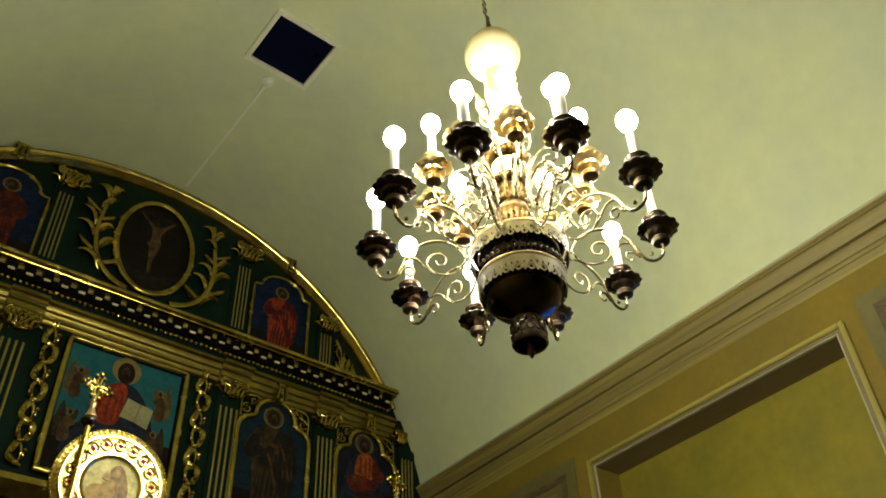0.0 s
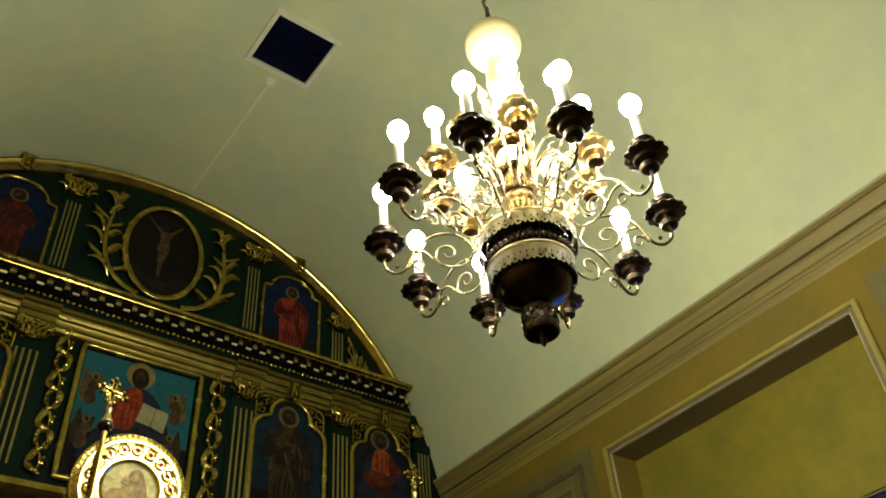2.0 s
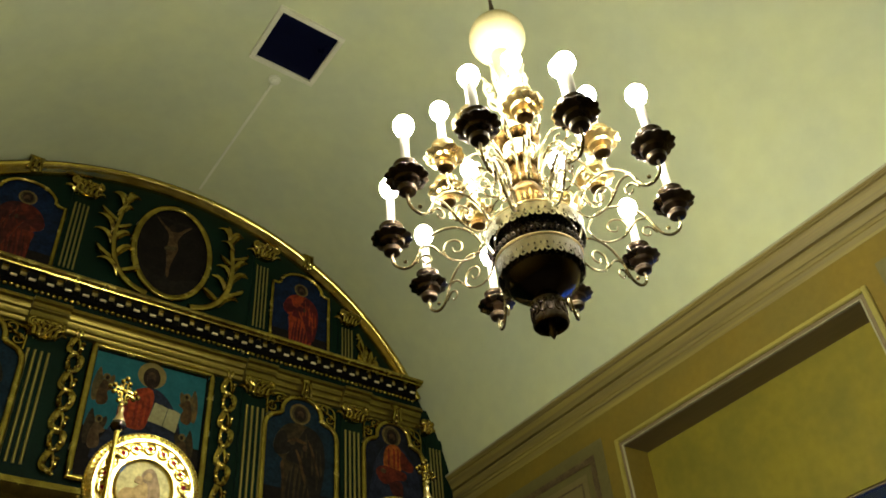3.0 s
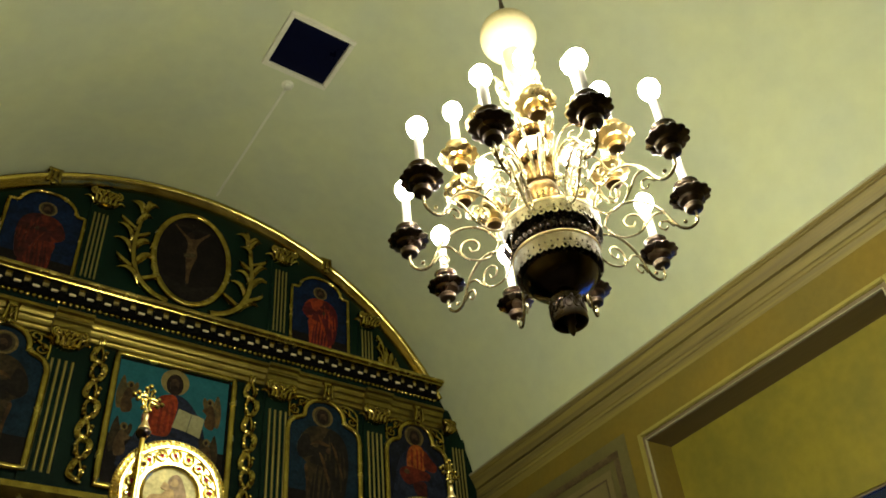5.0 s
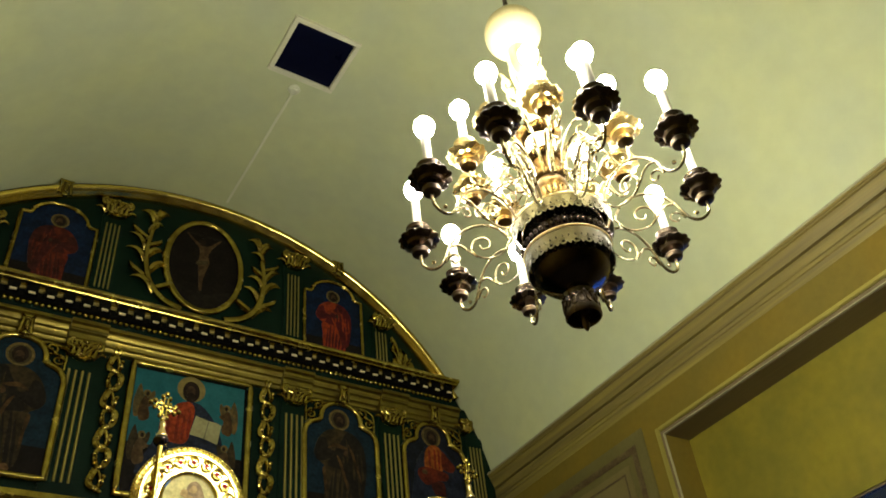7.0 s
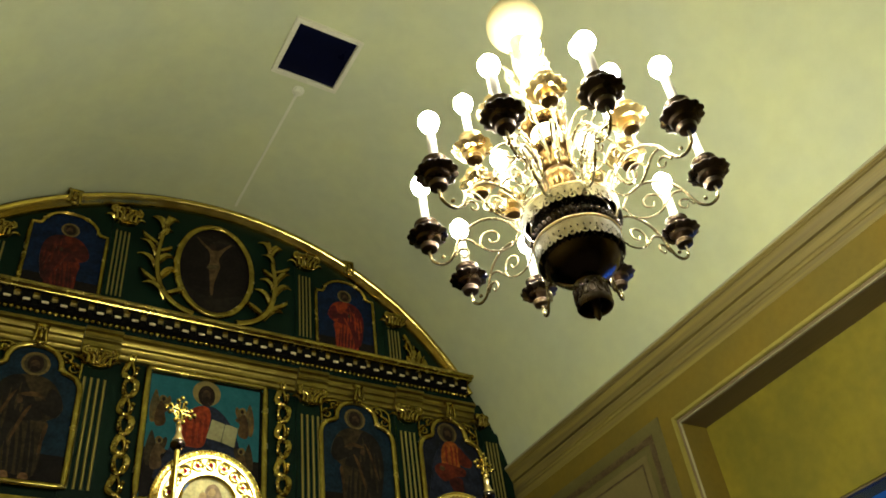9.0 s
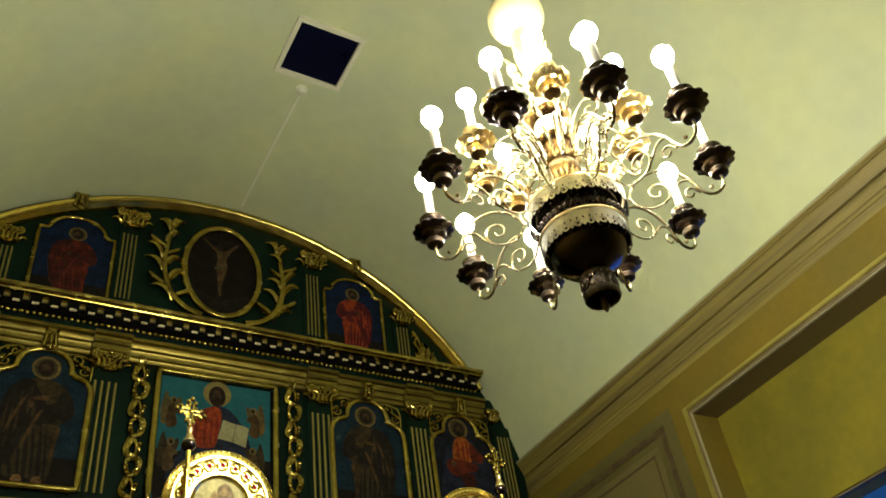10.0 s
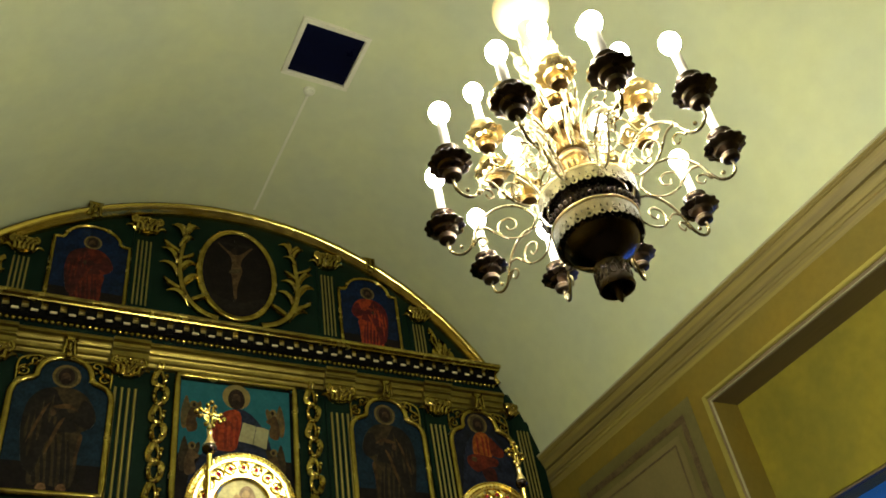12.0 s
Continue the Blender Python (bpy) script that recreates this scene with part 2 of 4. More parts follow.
wall_e = structure("wall_east", wall_with_hole(XR, XR + ND, BACK - 0.3, FRONT + 0.3, 0, 4.62, NY0, NY1, NZ0, NZ1), OCHRE, "ochre painted wall with a deep niche", "wall")
wall_n = structure("wall_niche", wall_with_hole(XR + ND, XR + ND + 0.2, NY0 - 0.3, NY1 + 0.3, NZ0 - 0.3, NZ1 + 0.3, WY0, WY1, WZ0, WZ1), NICHE, "mottled yellow back wall of the niche", "wall")
CORNICE = [(4.03, 4.585), (3.85, 4.562), (3.845, 4.552), (3.846, 4.538), (3.853, 4.535), (3.853, 4.524), (3.864, 4.522), (3.866, 4.506), (3.872, 4.494), (3.880, 4.484), (3.884, 4.470), (3.890, 4.458), (3.893, 4.452),
           (3.918, 4.451), (3.918, 4.442), (3.903, 4.438), (3.899, 4.428), (3.901, 4.416), (3.908, 4.404), (3.916, 4.394), (3.918, 4.384), (3.926, 4.382), (3.928, 4.360), (3.936, 4.358), (3.940, 4.345), (3.944, 4.325), (3.949, 4.312), (3.99, 4.308)]
cornice = structure("cornice_east", run(CORNICE, BACK, FRONT - 0.02), STONE, "painted plaster cornice along the wall", "cornice", 50)
# highlight along the cornice's top edge, added as a pale strip
edge_highlight = part("edge_highlight", run([(3.843, 4.566), (3.838, 4.560), (3.839, 4.552), (3.846, 4.549), (3.853, 4.552), (3.853, 4.566)], BACK, FRONT - 0.02), PALE_EDGE, cornice, "pale highlight strip on the top edge", 60)
structure("cornice_west", run([(2 * XC - x, z) for x, z in CORNICE], BACK, FRONT - 0.02), STONE, "painted plaster cornice along the wall", "cornice", 50)
# the east wall is turned and shifted a little to fit the camera's view
EAST = Matrix.Translation((XR + 0.018, 4.4, 0)) @ Matrix.Rotation(radians(-1.3), 4, "Z") @ Matrix.Translation((-XR, -4.4, 0))
for ob in (wall_e, wall_n, cornice):
    ob.matrix_basis = EAST

# hatch in the crown of the vault
hatch = thing("ceiling_hatch", "square opening in the vault, filled dark blue, in a pale frame", "hatch", at=(0, 0, 0))
hz = ZC + RAD - 0.02
bm = bmesh.new()
for a in ((HX0 - 0.034, HX1 + 0.034, HY0 - 0.034, HY0), (HX0 - 0.034, HX1 + 0.034, HY1, HY1 + 0.034), (HX0 - 0.034, HX0, HY0, HY1), (HX1, HX1 + 0.034, HY0, HY1)):
    box(*a, hz - 0.012, hz + 0.03, bm, 0.004)
part("frame", bm, WHITE, hatch, "pale painted frame")
# the darkness of the opening is put into an opaque blue panel
part("panel", box(HX0 - 0.01, HX1 + 0.01, HY0 - 0.01, HY1 + 0.01, hz + 0.012, hz + 0.028, None, 0.003), NAVY, hatch)

# smoke detector and its surface conduit
det = thing("smoke_detector", "small round white smoke detector on the vault", "detector", at=(1.561, 3.624, ZC + RAD - 0.002))
part("base", lathe([(0.042, 0.0), (0.044, -0.008), (0.042, -0.016), (0.036, -0.018)], 24), CONDUIT, det, smooth=40)
part("cap", lathe([(0.030, -0.012), (0.031, -0.024), (0.026, -0.032), (0.012, -0.036), (0.002, -0.037)], 24), CONDUIT, det, smooth=60)
tagged(part("cable_conduit", box(1.556, 1.576, 3.664, 4.93, ZC + RAD - 0.008, ZC + RAD + 0.004, None, 0.003), CONDUIT, None, "thin white cable conduit along the vault"), "", "conduit")

# window in the niche
win = tagged(thing("window_1", "tall window showing blue dusk", "window"), "", "", "", "structure")
bm = bmesh.new()
for a in ((WY0, WY0 + 0.012, WZ0, WZ1), (WY1 - 0.012, WY1, WZ0, WZ1), (WY0 + 0.012, WY1 - 0.012, WZ0, WZ0 + 0.012), (WY0 + 0.012, WY1 - 0.012, WZ1 - 0.012, WZ1)):
    box(XR + ND + 0.01, XR + ND + 0.05, *a, bm)
part("window_frame", bm, STONE_SHADED, win)
pane = part("pane", box(XR + ND + 0.026, XR + ND + 0.034, WY0 + 0.012, WY1 - 0.012, WZ0 + 0.012, WZ1 - 0.012), GLASS, win)
pane.visible_shadow = False
win.matrix_basis = EAST

# moulded frame round the niche: a raised yellow outer strip, a brown inner band and a pale arris
FW = 0.055
bm = bmesh.new()
for y0, y1, z0, z1 in ((NY0 - FW, NY0 - FW + 0.028, NZ0, NZ1 + FW), (NY1 + FW - 0.028, NY1 + FW, NZ0, NZ1 + FW), (NY0 - FW + 0.028, NY1 + FW - 0.028, NZ1 + FW - 0.028, NZ1 + FW)):
    box(XR - 0.030, XR, y0, y1, z0, z1, bm, 0.006)
trim = structure("trim_niche", bm, TRIM, "yellow and brown moulded frame round the niche", "trim")
trim.matrix_basis = EAST
bm = bmesh.new()
for y0, y1, z0, z1 in ((NY0 - FW + 0.028, NY0, NZ0, NZ1 + FW - 0.028), (NY1, NY1 + FW - 0.028, NZ0, NZ1 + FW - 0.028), (NY0, NY1, NZ1, NZ1 + FW - 0.028)):
    box(XR - 0.016, XR, y0, y1, z0, z1, bm, 0.004)
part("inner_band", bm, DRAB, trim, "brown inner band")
bm = bmesh.new()
for y0, y1, z0, z1 in ((NY0 - 0.003, NY0 + 0.004, NZ0, NZ1 + 0.003), (NY1 - 0.004, NY1 + 0.003, NZ0, NZ1 + 0.003), (NY0 + 0.004, NY1 - 0.004, NZ1 - 0.004, NZ1 + 0.003)):
    box(XR - 0.020, XR - 0.004, y0, y1, z0, z1, bm, 0.002)
part("arris", bm, PALE_EDGE, trim, "pale edge of the opening")
# a thin added lining gives the soffit a browner tone than the wall
structure("trim_soffit", box(XR - 0.002, XR + ND, NY0 + 0.004, NY1 - 0.004, NZ1 - 0.005, NZ1 + 0.001), DRAB, "brown lining on the niche soffit", "trim").matrix_basis = EAST

MARBLE = material("marbled maroon paint", (0.075, 0.044, 0.020), 0.5, 0, 60, 12, 0.25, 0.6, 0.02, second=(0.125, 0.088, 0.034))
CREAM = material("cream panel paint", (0.20, 0.158, 0.052), 0.6, 0, 40, 3, 0.05, 0.18, 0.03)


def wall_panel(y0, y1, z0, z1):
    """Painted panel on the east wall: an olive border, a marbled inlay, an olive field and a thin inner line."""
    p = tagged(thing("wall_panel", "olive painted wall panel with a marbled maroon inlay", "panel", "wall panels"), kind="structure")
    p.matrix_basis = EAST
    x = XR
    part("border", box(x - 0.012, x, y0, y1, z0, z1, None, 0.004), OLIVE, p)

    def ring(name, inset, width, proud, mat):
        b = bmesh.new()
        a0, a1, c0, c1 = y0 + inset, y1 - inset, z0 + inset, z1 - inset
        for q in ((a0, a1, c1 - width, c1), (a0, a1, c0, c0 + width), (a0, a0 + width, c0 + width, c1 - width), (a1 - width, a1, c0 + width, c1 - width)):
            box(x - 0.012 - proud, x - 0.011, *q, b)
        part(name, b, mat, p)
    ring("inlay", 0.085, 0.045, 0.004, MARBLE)
    part("field", box(x - 0.018, x - 0.011, y0 + 0.18, y1 - 0.18, z0 + 0.18, z1 - 0.18, None, 0.003), CREAM, p)
    ring("inner_line", 0.225, 0.012, 0.010, MARBLE)
    return p


wall_panel(3.40, 4.72, 0.9, 4.165)
wall_panel(-0.10, 1.335, 0.9, 4.165)

# ---- the icon screen ----
SY = 5.0          # its front plane


def relief(at, mat, name, parent, draw, label="", smooth=50):
    """Carved ornament: draw fills a bmesh about (0, 0, 0), x and z in the screen's plane."""
    b = bmesh.new()
    draw(b)
    ob = part(name, b, mat, parent, label, smooth)
    ob.location = at
    return ob


def spiral(x, z, r, turns, start, sign=1, y=0.0, n=28):
    out = []
    for k in range(n):
        t = k / (n - 1)
        a = start + sign * turns * 2 * math.pi * t
        q = r * (1 - 0.85 * t)
        out.append((x + q * math.cos(a), y, z + q * math.sin(a)))
    return out


def blob(b, x, y, z, sx, sy, sz, n=8):
    bmesh.ops.create_uvsphere(b, u_segments=n, v_segments=max(5, n // 2 + 1), radius=1, matrix=Matrix.Translation((x, y, z)) @ Matrix.Diagonal((sx, sy, sz, 1)))


screen = thing("icon_screen", "dark green icon screen with gilded carving", "icon screen", at=(XC, 0, 0))
part("backing", box(-2.46, 2.46, SY, SY + 0.06, 0, 5.10), GREEN, screen)
bm = bmesh.new()
a0 = math.asin((5.10 - ZC) / 2.49)
plate([(2.49 * math.cos(a), ZC + 2.49 * math.sin(a)) for a in [a0 + (math.pi - 2 * a0) * k / 64 for k in range(65)]], SY, SY + 0.06, bm)
part("lunette_backing", bm, GREEN, screen)

# gilded arch under the vault
bm = bmesh.new()
a0, a1 = radians(28.5), radians(151.5)
ARCH = [(r - 0.026, y) for r, y in ((2.40, 4.985), (2.408, 4.955), (2.425, 4.945), (2.43, 4.93), (2.445, 4.912), (2.461, 4.908), (2.470, 4.918), (2.473, 4.930), (2.480, 4.928), (2.484, 4.945), (2.486, 5.02), (2.40, 5.02))]
rings = []
for k in range(81):
    a = a0 + (a1 - a0) * k / 80
    rings.append([bm.verts.new((r * math.cos(a), y, ZC + r * math.sin(a))) for r, y in ARCH])
for p, q in zip(rings, rings[1:]):
    for k in range(len(ARCH)):
        bm.faces.new((p[k], p[(k + 1) % len(ARCH)], q[(k + 1) % len(ARCH)], q[k]))
part("arch_moulding", bm, GOLD_BRIGHT, screen, "polished gilded arch moulding", 50)

# shade in the gap between arch and vault, added as a black tube
part("arch_gap_shade", tube([(2.461 * math.cos(a), 4.938, ZC + 2.461 * math.sin(a)) for a in [a0 + (a1 - a0) * k / 80 for k in range(81)]], 0.007, 6), BLACK, screen, "black strip for the shaded gap round the arch", 60)

# entablature: cap, dentils, beads, frieze, gilded moulding
W = 2.10
part("cornice_cap", run([(4.80, 5.215), (4.795, 5.228), (4.80, 5.242), (4.82, 5.246), (5.02, 5.246), (5.02, 5.20), (4.83, 5.20), (4.825, 5.208)], -W, W, None, "x"), GOLD, screen, "", 40)
# gold over black: the gap's lit top and dark foot are put into colour
part("fascia", run([(4.887, 5.215), (4.887, 5.183), (4.892, 5.180), (4.91, 5.180), (4.91, 5.215)], -W + 0.02, W - 0.02, None, "x"), DENTIL_GOLD, screen)
part("dentil_band", run([(4.895, 5.178), (4.895, 5.130), (4.905, 5.122), (5.02, 5.122), (5.02, 5.178)], -W + 0.02, W - 0.02, None, "x"), BLACK, screen)
one = box(-0.036, 0.036, -0.024, 0.014, -0.034, 0.040, None, 0.005)
dent = mesh("dentil", one, BLACK)
# the white highlight under each block, put in as a pale strip
glint = mesh("dentil_glint", box(-0.021, 0.021, -0.0262, -0.014, -0.0365, -0.022, None, 0.002), GLINT_PAINT)
n = 37
for k in range(n):
    ob = new("dentil", dent)
    ob.parent, ob.location = screen, (-W + 0.07 + (2 * W - 0.14) * k / (n - 1), 4.882, 5.170)
    edge = new("dentil_glint", glint)
    edge.parent = ob
bm = bmesh.new()
for k in range(110):
    blob(bm, -W + 0.03 + (2 * W - 0.06) * k / 109, 4.926, 5.112 + 0.002 * math.sin(k * 2.3), 0.0170, 0.016, 0.019, 8)
part("bead_moulding", bm, GOLD, screen, "", 60)
part("frieze", run([(4.94, 5.122), (4.955, 5.03), (5.02, 5.03), (5.02, 5.122)], -W, W, None, "x"), GREEN, screen)
MOULD = [(4.906, 5.046), (4.903, 5.040), (4.903, 5.020), (4.912, 5.016), (4.926, 5.014), (4.928, 4.990), (4.934, 4.984), (4.934, 4.976), (4.944, 4.972), (4.950, 4.966), (4.952, 4.930), (4.962, 4.926), (4.968, 4.920), (4.970, 4.896), (5.02, 4.893), (5.02, 5.045)]
part("gilded_moulding", run(MOULD, -W - 0.05, W + 0.05, None, "x"), DULL_GOLD, screen, "", 50)
# lower moulding under the tier of icons
part("lower_moulding", run([(4.90, 3.86), (4.89, 3.82), (4.92, 3.79), (4.95, 3.74), (5.02, 3.73), (5.02, 3.88)], -2.4, 2.4, None, "x"), GOLD, screen, "", 30)


def capital(b, w, h):
    """Carved leaf capital w wide, h high, hanging down from z = 0."""
    box(-w / 2, w / 2, -0.05, 0.03, -0.020, 0, b, 0.005)
    plate([(-w * 0.45, -0.018), (w * 0.45, -0.018), (w * 0.43, -h * 0.55), (w * 0.33, -h * 0.98), (w * 0.12, -h * 1.15), (-w * 0.12, -h * 1.15), (-w * 0.33, -h * 0.98), (-w * 0.43, -h * 0.55)], -0.044, 0.03, b, 0.010)
    for k in range(26):
        u, v = (k * 0.618) % 1 - 0.5, (k * 0.382 + 0.1 * (k % 3)) % 1
        blob(b, u * w * (0.84 - 0.25 * v), -0.046, -h * (0.24 + 0.84 * v), w * (0.045 + 0.02 * (k % 3)), 0.013, h * 0.075, 6)
    for s in (-1, 1):
        tube(spiral(s * w * 0.37, -h * 0.36, w * 0.17, 1.5, math.pi / 2, -s, -0.056), 0.012, 7, b)
        tube(spiral(s * w * 0.12, -h * 0.30, w * 0.10, 1.3, math.pi / 2, s, -0.054), 0.008, 6, b)
        tube(smoothed([(s * w * 0.02, -0.045, -h * 0.95), (s * w * 0.20, -0.066, -h * 0.62), (s * w * 0.36, -0.060, -h * 0.50)]), 0.010, 6, b)
        leaf(b, s * w * 0.34, -h * 0.95, 90 - s * 35, h * 0.75, -s * 100, 0.016)
    # two tiers of leaves whose tips lean out
    for tier, (count, low, tall) in enumerate(((5, 1.00, 0.34), (4, 0.72, 0.30))):
        for k in range(count):
            u = (k - (count - 1) / 2) * w * 0.78 / count
            lean = 1 if u >= 0 else -1
            pts = [(u + lean * 0.008 * q * q, -0.044 - 0.024 * math.sin(1.6 * q), -h * low + h * tall * math.sin(1.75 * q) / math.sin(1.5)) for q in [j / 7 for j in range(8)]]
            tube(pts, lambda t: 0.0150 * (1 - 0.45 * t), 7, b, False, 0.8)
            blob(b, u + lean * 0.010, -0.066, -h * low + h * tall * 0.92, 0.011, 0.009, 0.008, 6)
    blob(b, 0, -0.058, -h * 0.16, w * 0.10, 0.016, h * 0.14)


def pilaster(x, w, ztop, zbot, capw, caph, capz, flutes=4):
    p = part("pilaster", box(x - w / 2 - 0.02, x + w / 2 + 0.02, SY - 0.018, SY + 0.01, zbot - 0.08, capz, None, 0.004), GREEN, screen)
    for k in range(flutes):
        fx = x - w / 2 + w * (k + 0.5) / flutes
        part("flute", tube([(fx, SY - 0.022, zbot), (fx, SY - 0.024, (ztop + zbot) / 2), (fx, SY - 0.022, ztop)], w / flutes * 0.21, 8), FLUTE, p, "", 60)
    relief((x, SY - 0.02, capz), GOLD, "capital", p, lambda b: capital(b, capw, caph))
    return p


def keystone(b, w, h):
    box(-w / 2, w / 2, -0.03, 0.03, -0.03, 0, b, 0.006)
    for s in (-1, 1):
        tube(smoothed([(s * w * 0.42, -0.025, -0.01), (s * w * 0.30, -0.045, -h * 0.45), (s * w * 0.42, -0.03, -h * 0.95)]), 0.011, 6, b)
    blob(b, 0, -0.035, -h * 0.55, w * 0.20, 0.02, h * 0.30)
    blob(b, 0, -0.03, -h * 0.98, w * 0.26, 0.018, h * 0.14)


def shoulder_outline(w, zb, zs, rows, n=1):
    """Outline of a shouldered arch: half width w, bottom, shoulder height, (fraction of w, rise) rows up to the crown."""
    right = [(w * f, zs + d) for f, d in rows]
    return [(-w, zb), (w, zb)] + right + [(-x, z) for x, z in right[::-1][1:]]


TALL = [(1, 0), (0.97, 0.045), (0.88, 0.085), (0.74, 0.105), (0.62, 0.118), (0.56, 0.135), (0.545, 0.18), (0.48, 0.225), (0.36, 0.258), (0.20, 0.278), (0, 0.285)]
SMALL = [(1, 0), (0.80, 0.004), (0.74, 0.022), (0.71, 0.055), (0.60, 0.092), (0.44, 0.122), (0.24, 0.140), (0, 0.146)]


def painted(name, color, second, rough=0.42, vary=0.32):
    return material(name, color, rough, 0, 48, 15, vary, 0.4, 0.03, second=second, spec=0.09)


TEAL = painted("teal icon ground", (0.016, 0.096, 0.108), (0.012, 0.078, 0.090), vary=0.10)
BLUE = painted("deep blue icon ground", (0.0045, 0.013, 0.038), (0.003, 0.007, 0.017))
SLATE = painted("slate blue icon ground", (0.0065, 0.019, 0.030), (0.004, 0.011, 0.018))
UMBER = painted("dark umber paint", (0.009, 0.0062, 0.005), (0.005, 0.0035, 0.003))
RED = painted("red robe paint", (0.24, 0.036, 0.010), (0.12, 0.018, 0.008))
CRIMSON = painted("crimson robe paint", (0.085, 0.010, 0.010), (0.035, 0.007, 0.008))
ORANGE = painted("orange robe paint", (0.27, 0.072, 0.012), (0.13, 0.034, 0.008))
OLIVE_ROBE = painted("olive brown robe paint", (0.036, 0.025, 0.011), (0.016, 0.011, 0.006))
DARK_ROBE = painted("dark blue robe paint", (0.016, 0.020, 0.034), (0.008, 0.010, 0.018))
BROWN_ROBE = painted("warm brown robe paint", (0.075, 0.040, 0.014), (0.024, 0.014, 0.007))
MURK = painted("murky icon ground", (0.010, 0.012, 0.020), (0.006, 0.007, 0.010))
HAIR = painted("dark brown hair paint", (0.020, 0.012, 0.008), (0.010, 0.006, 0.004))
FACE = painted("shaded flesh paint", (0.060, 0.034, 0.016), (0.022, 0.013, 0.008))
RUST = painted("rust red robe paint", (0.105, 0.017, 0.008), (0.036, 0.008, 0.006))
RED_SHADE = painted("shaded red robe paint", (0.165, 0.021, 0.009), (0.080, 0.012, 0.007))
DUSK_ROBE = painted("near black robe paint", (0.014, 0.011, 0.008), (0.008, 0.006, 0.005))
DIM = painted("dim flesh paint", (0.085, 0.052, 0.022), (0.036, 0.021, 0.010))
SKIN = painted("brown flesh paint", (0.19, 0.105, 0.042), (0.085, 0.042, 0.018))
WING = painted("tawny wing paint", (0.130, 0.076, 0.020), (0.040, 0.036, 0.018))
MAROON = painted("dark maroon robe paint", (0.050, 0.011, 0.009), (0.020, 0.007, 0.006))
BRIGHT_HALO = painted("yellow ochre halo paint", (0.190, 0.145, 0.045), (0.140, 0.105, 0.034), vary=0.12)
HALO_DIM = painted("dull ochre halo ground", (0.052, 0.040, 0.018), (0.030, 0.024, 0.012))
HALO = painted("ochre halo paint", (0.125, 0.090, 0.028), (0.075, 0.052, 0.017))
PAGE = painted("cream page paint", (0.29, 0.27, 0.135), (0.24, 0.22, 0.105), vary=0.10)


def ellipse(x, z, rx, rz, n=24):
    return [(x + rx * math.cos(2 * math.pi * k / n), z + rz * math.sin(2 * math.pi * k / n)) for k in range(n)]


def shape(name, outline, step, mat, parent):
    """A painted patch, a thin step above the board."""
    return part(name, plate(outline, SY - 0.0232 - 0.0011 * step, SY - 0.0225), mat, parent)


def soft(points, steps=5):
    """A rounded closed outline through (x, z) points."""
    ring = points + points[:3]
    out = smoothed([(x, 0, z) for x, z in ring], steps)[steps:-steps]
    n = len(points) * steps
    return [(v.x, v.z) for v in out[:n]]


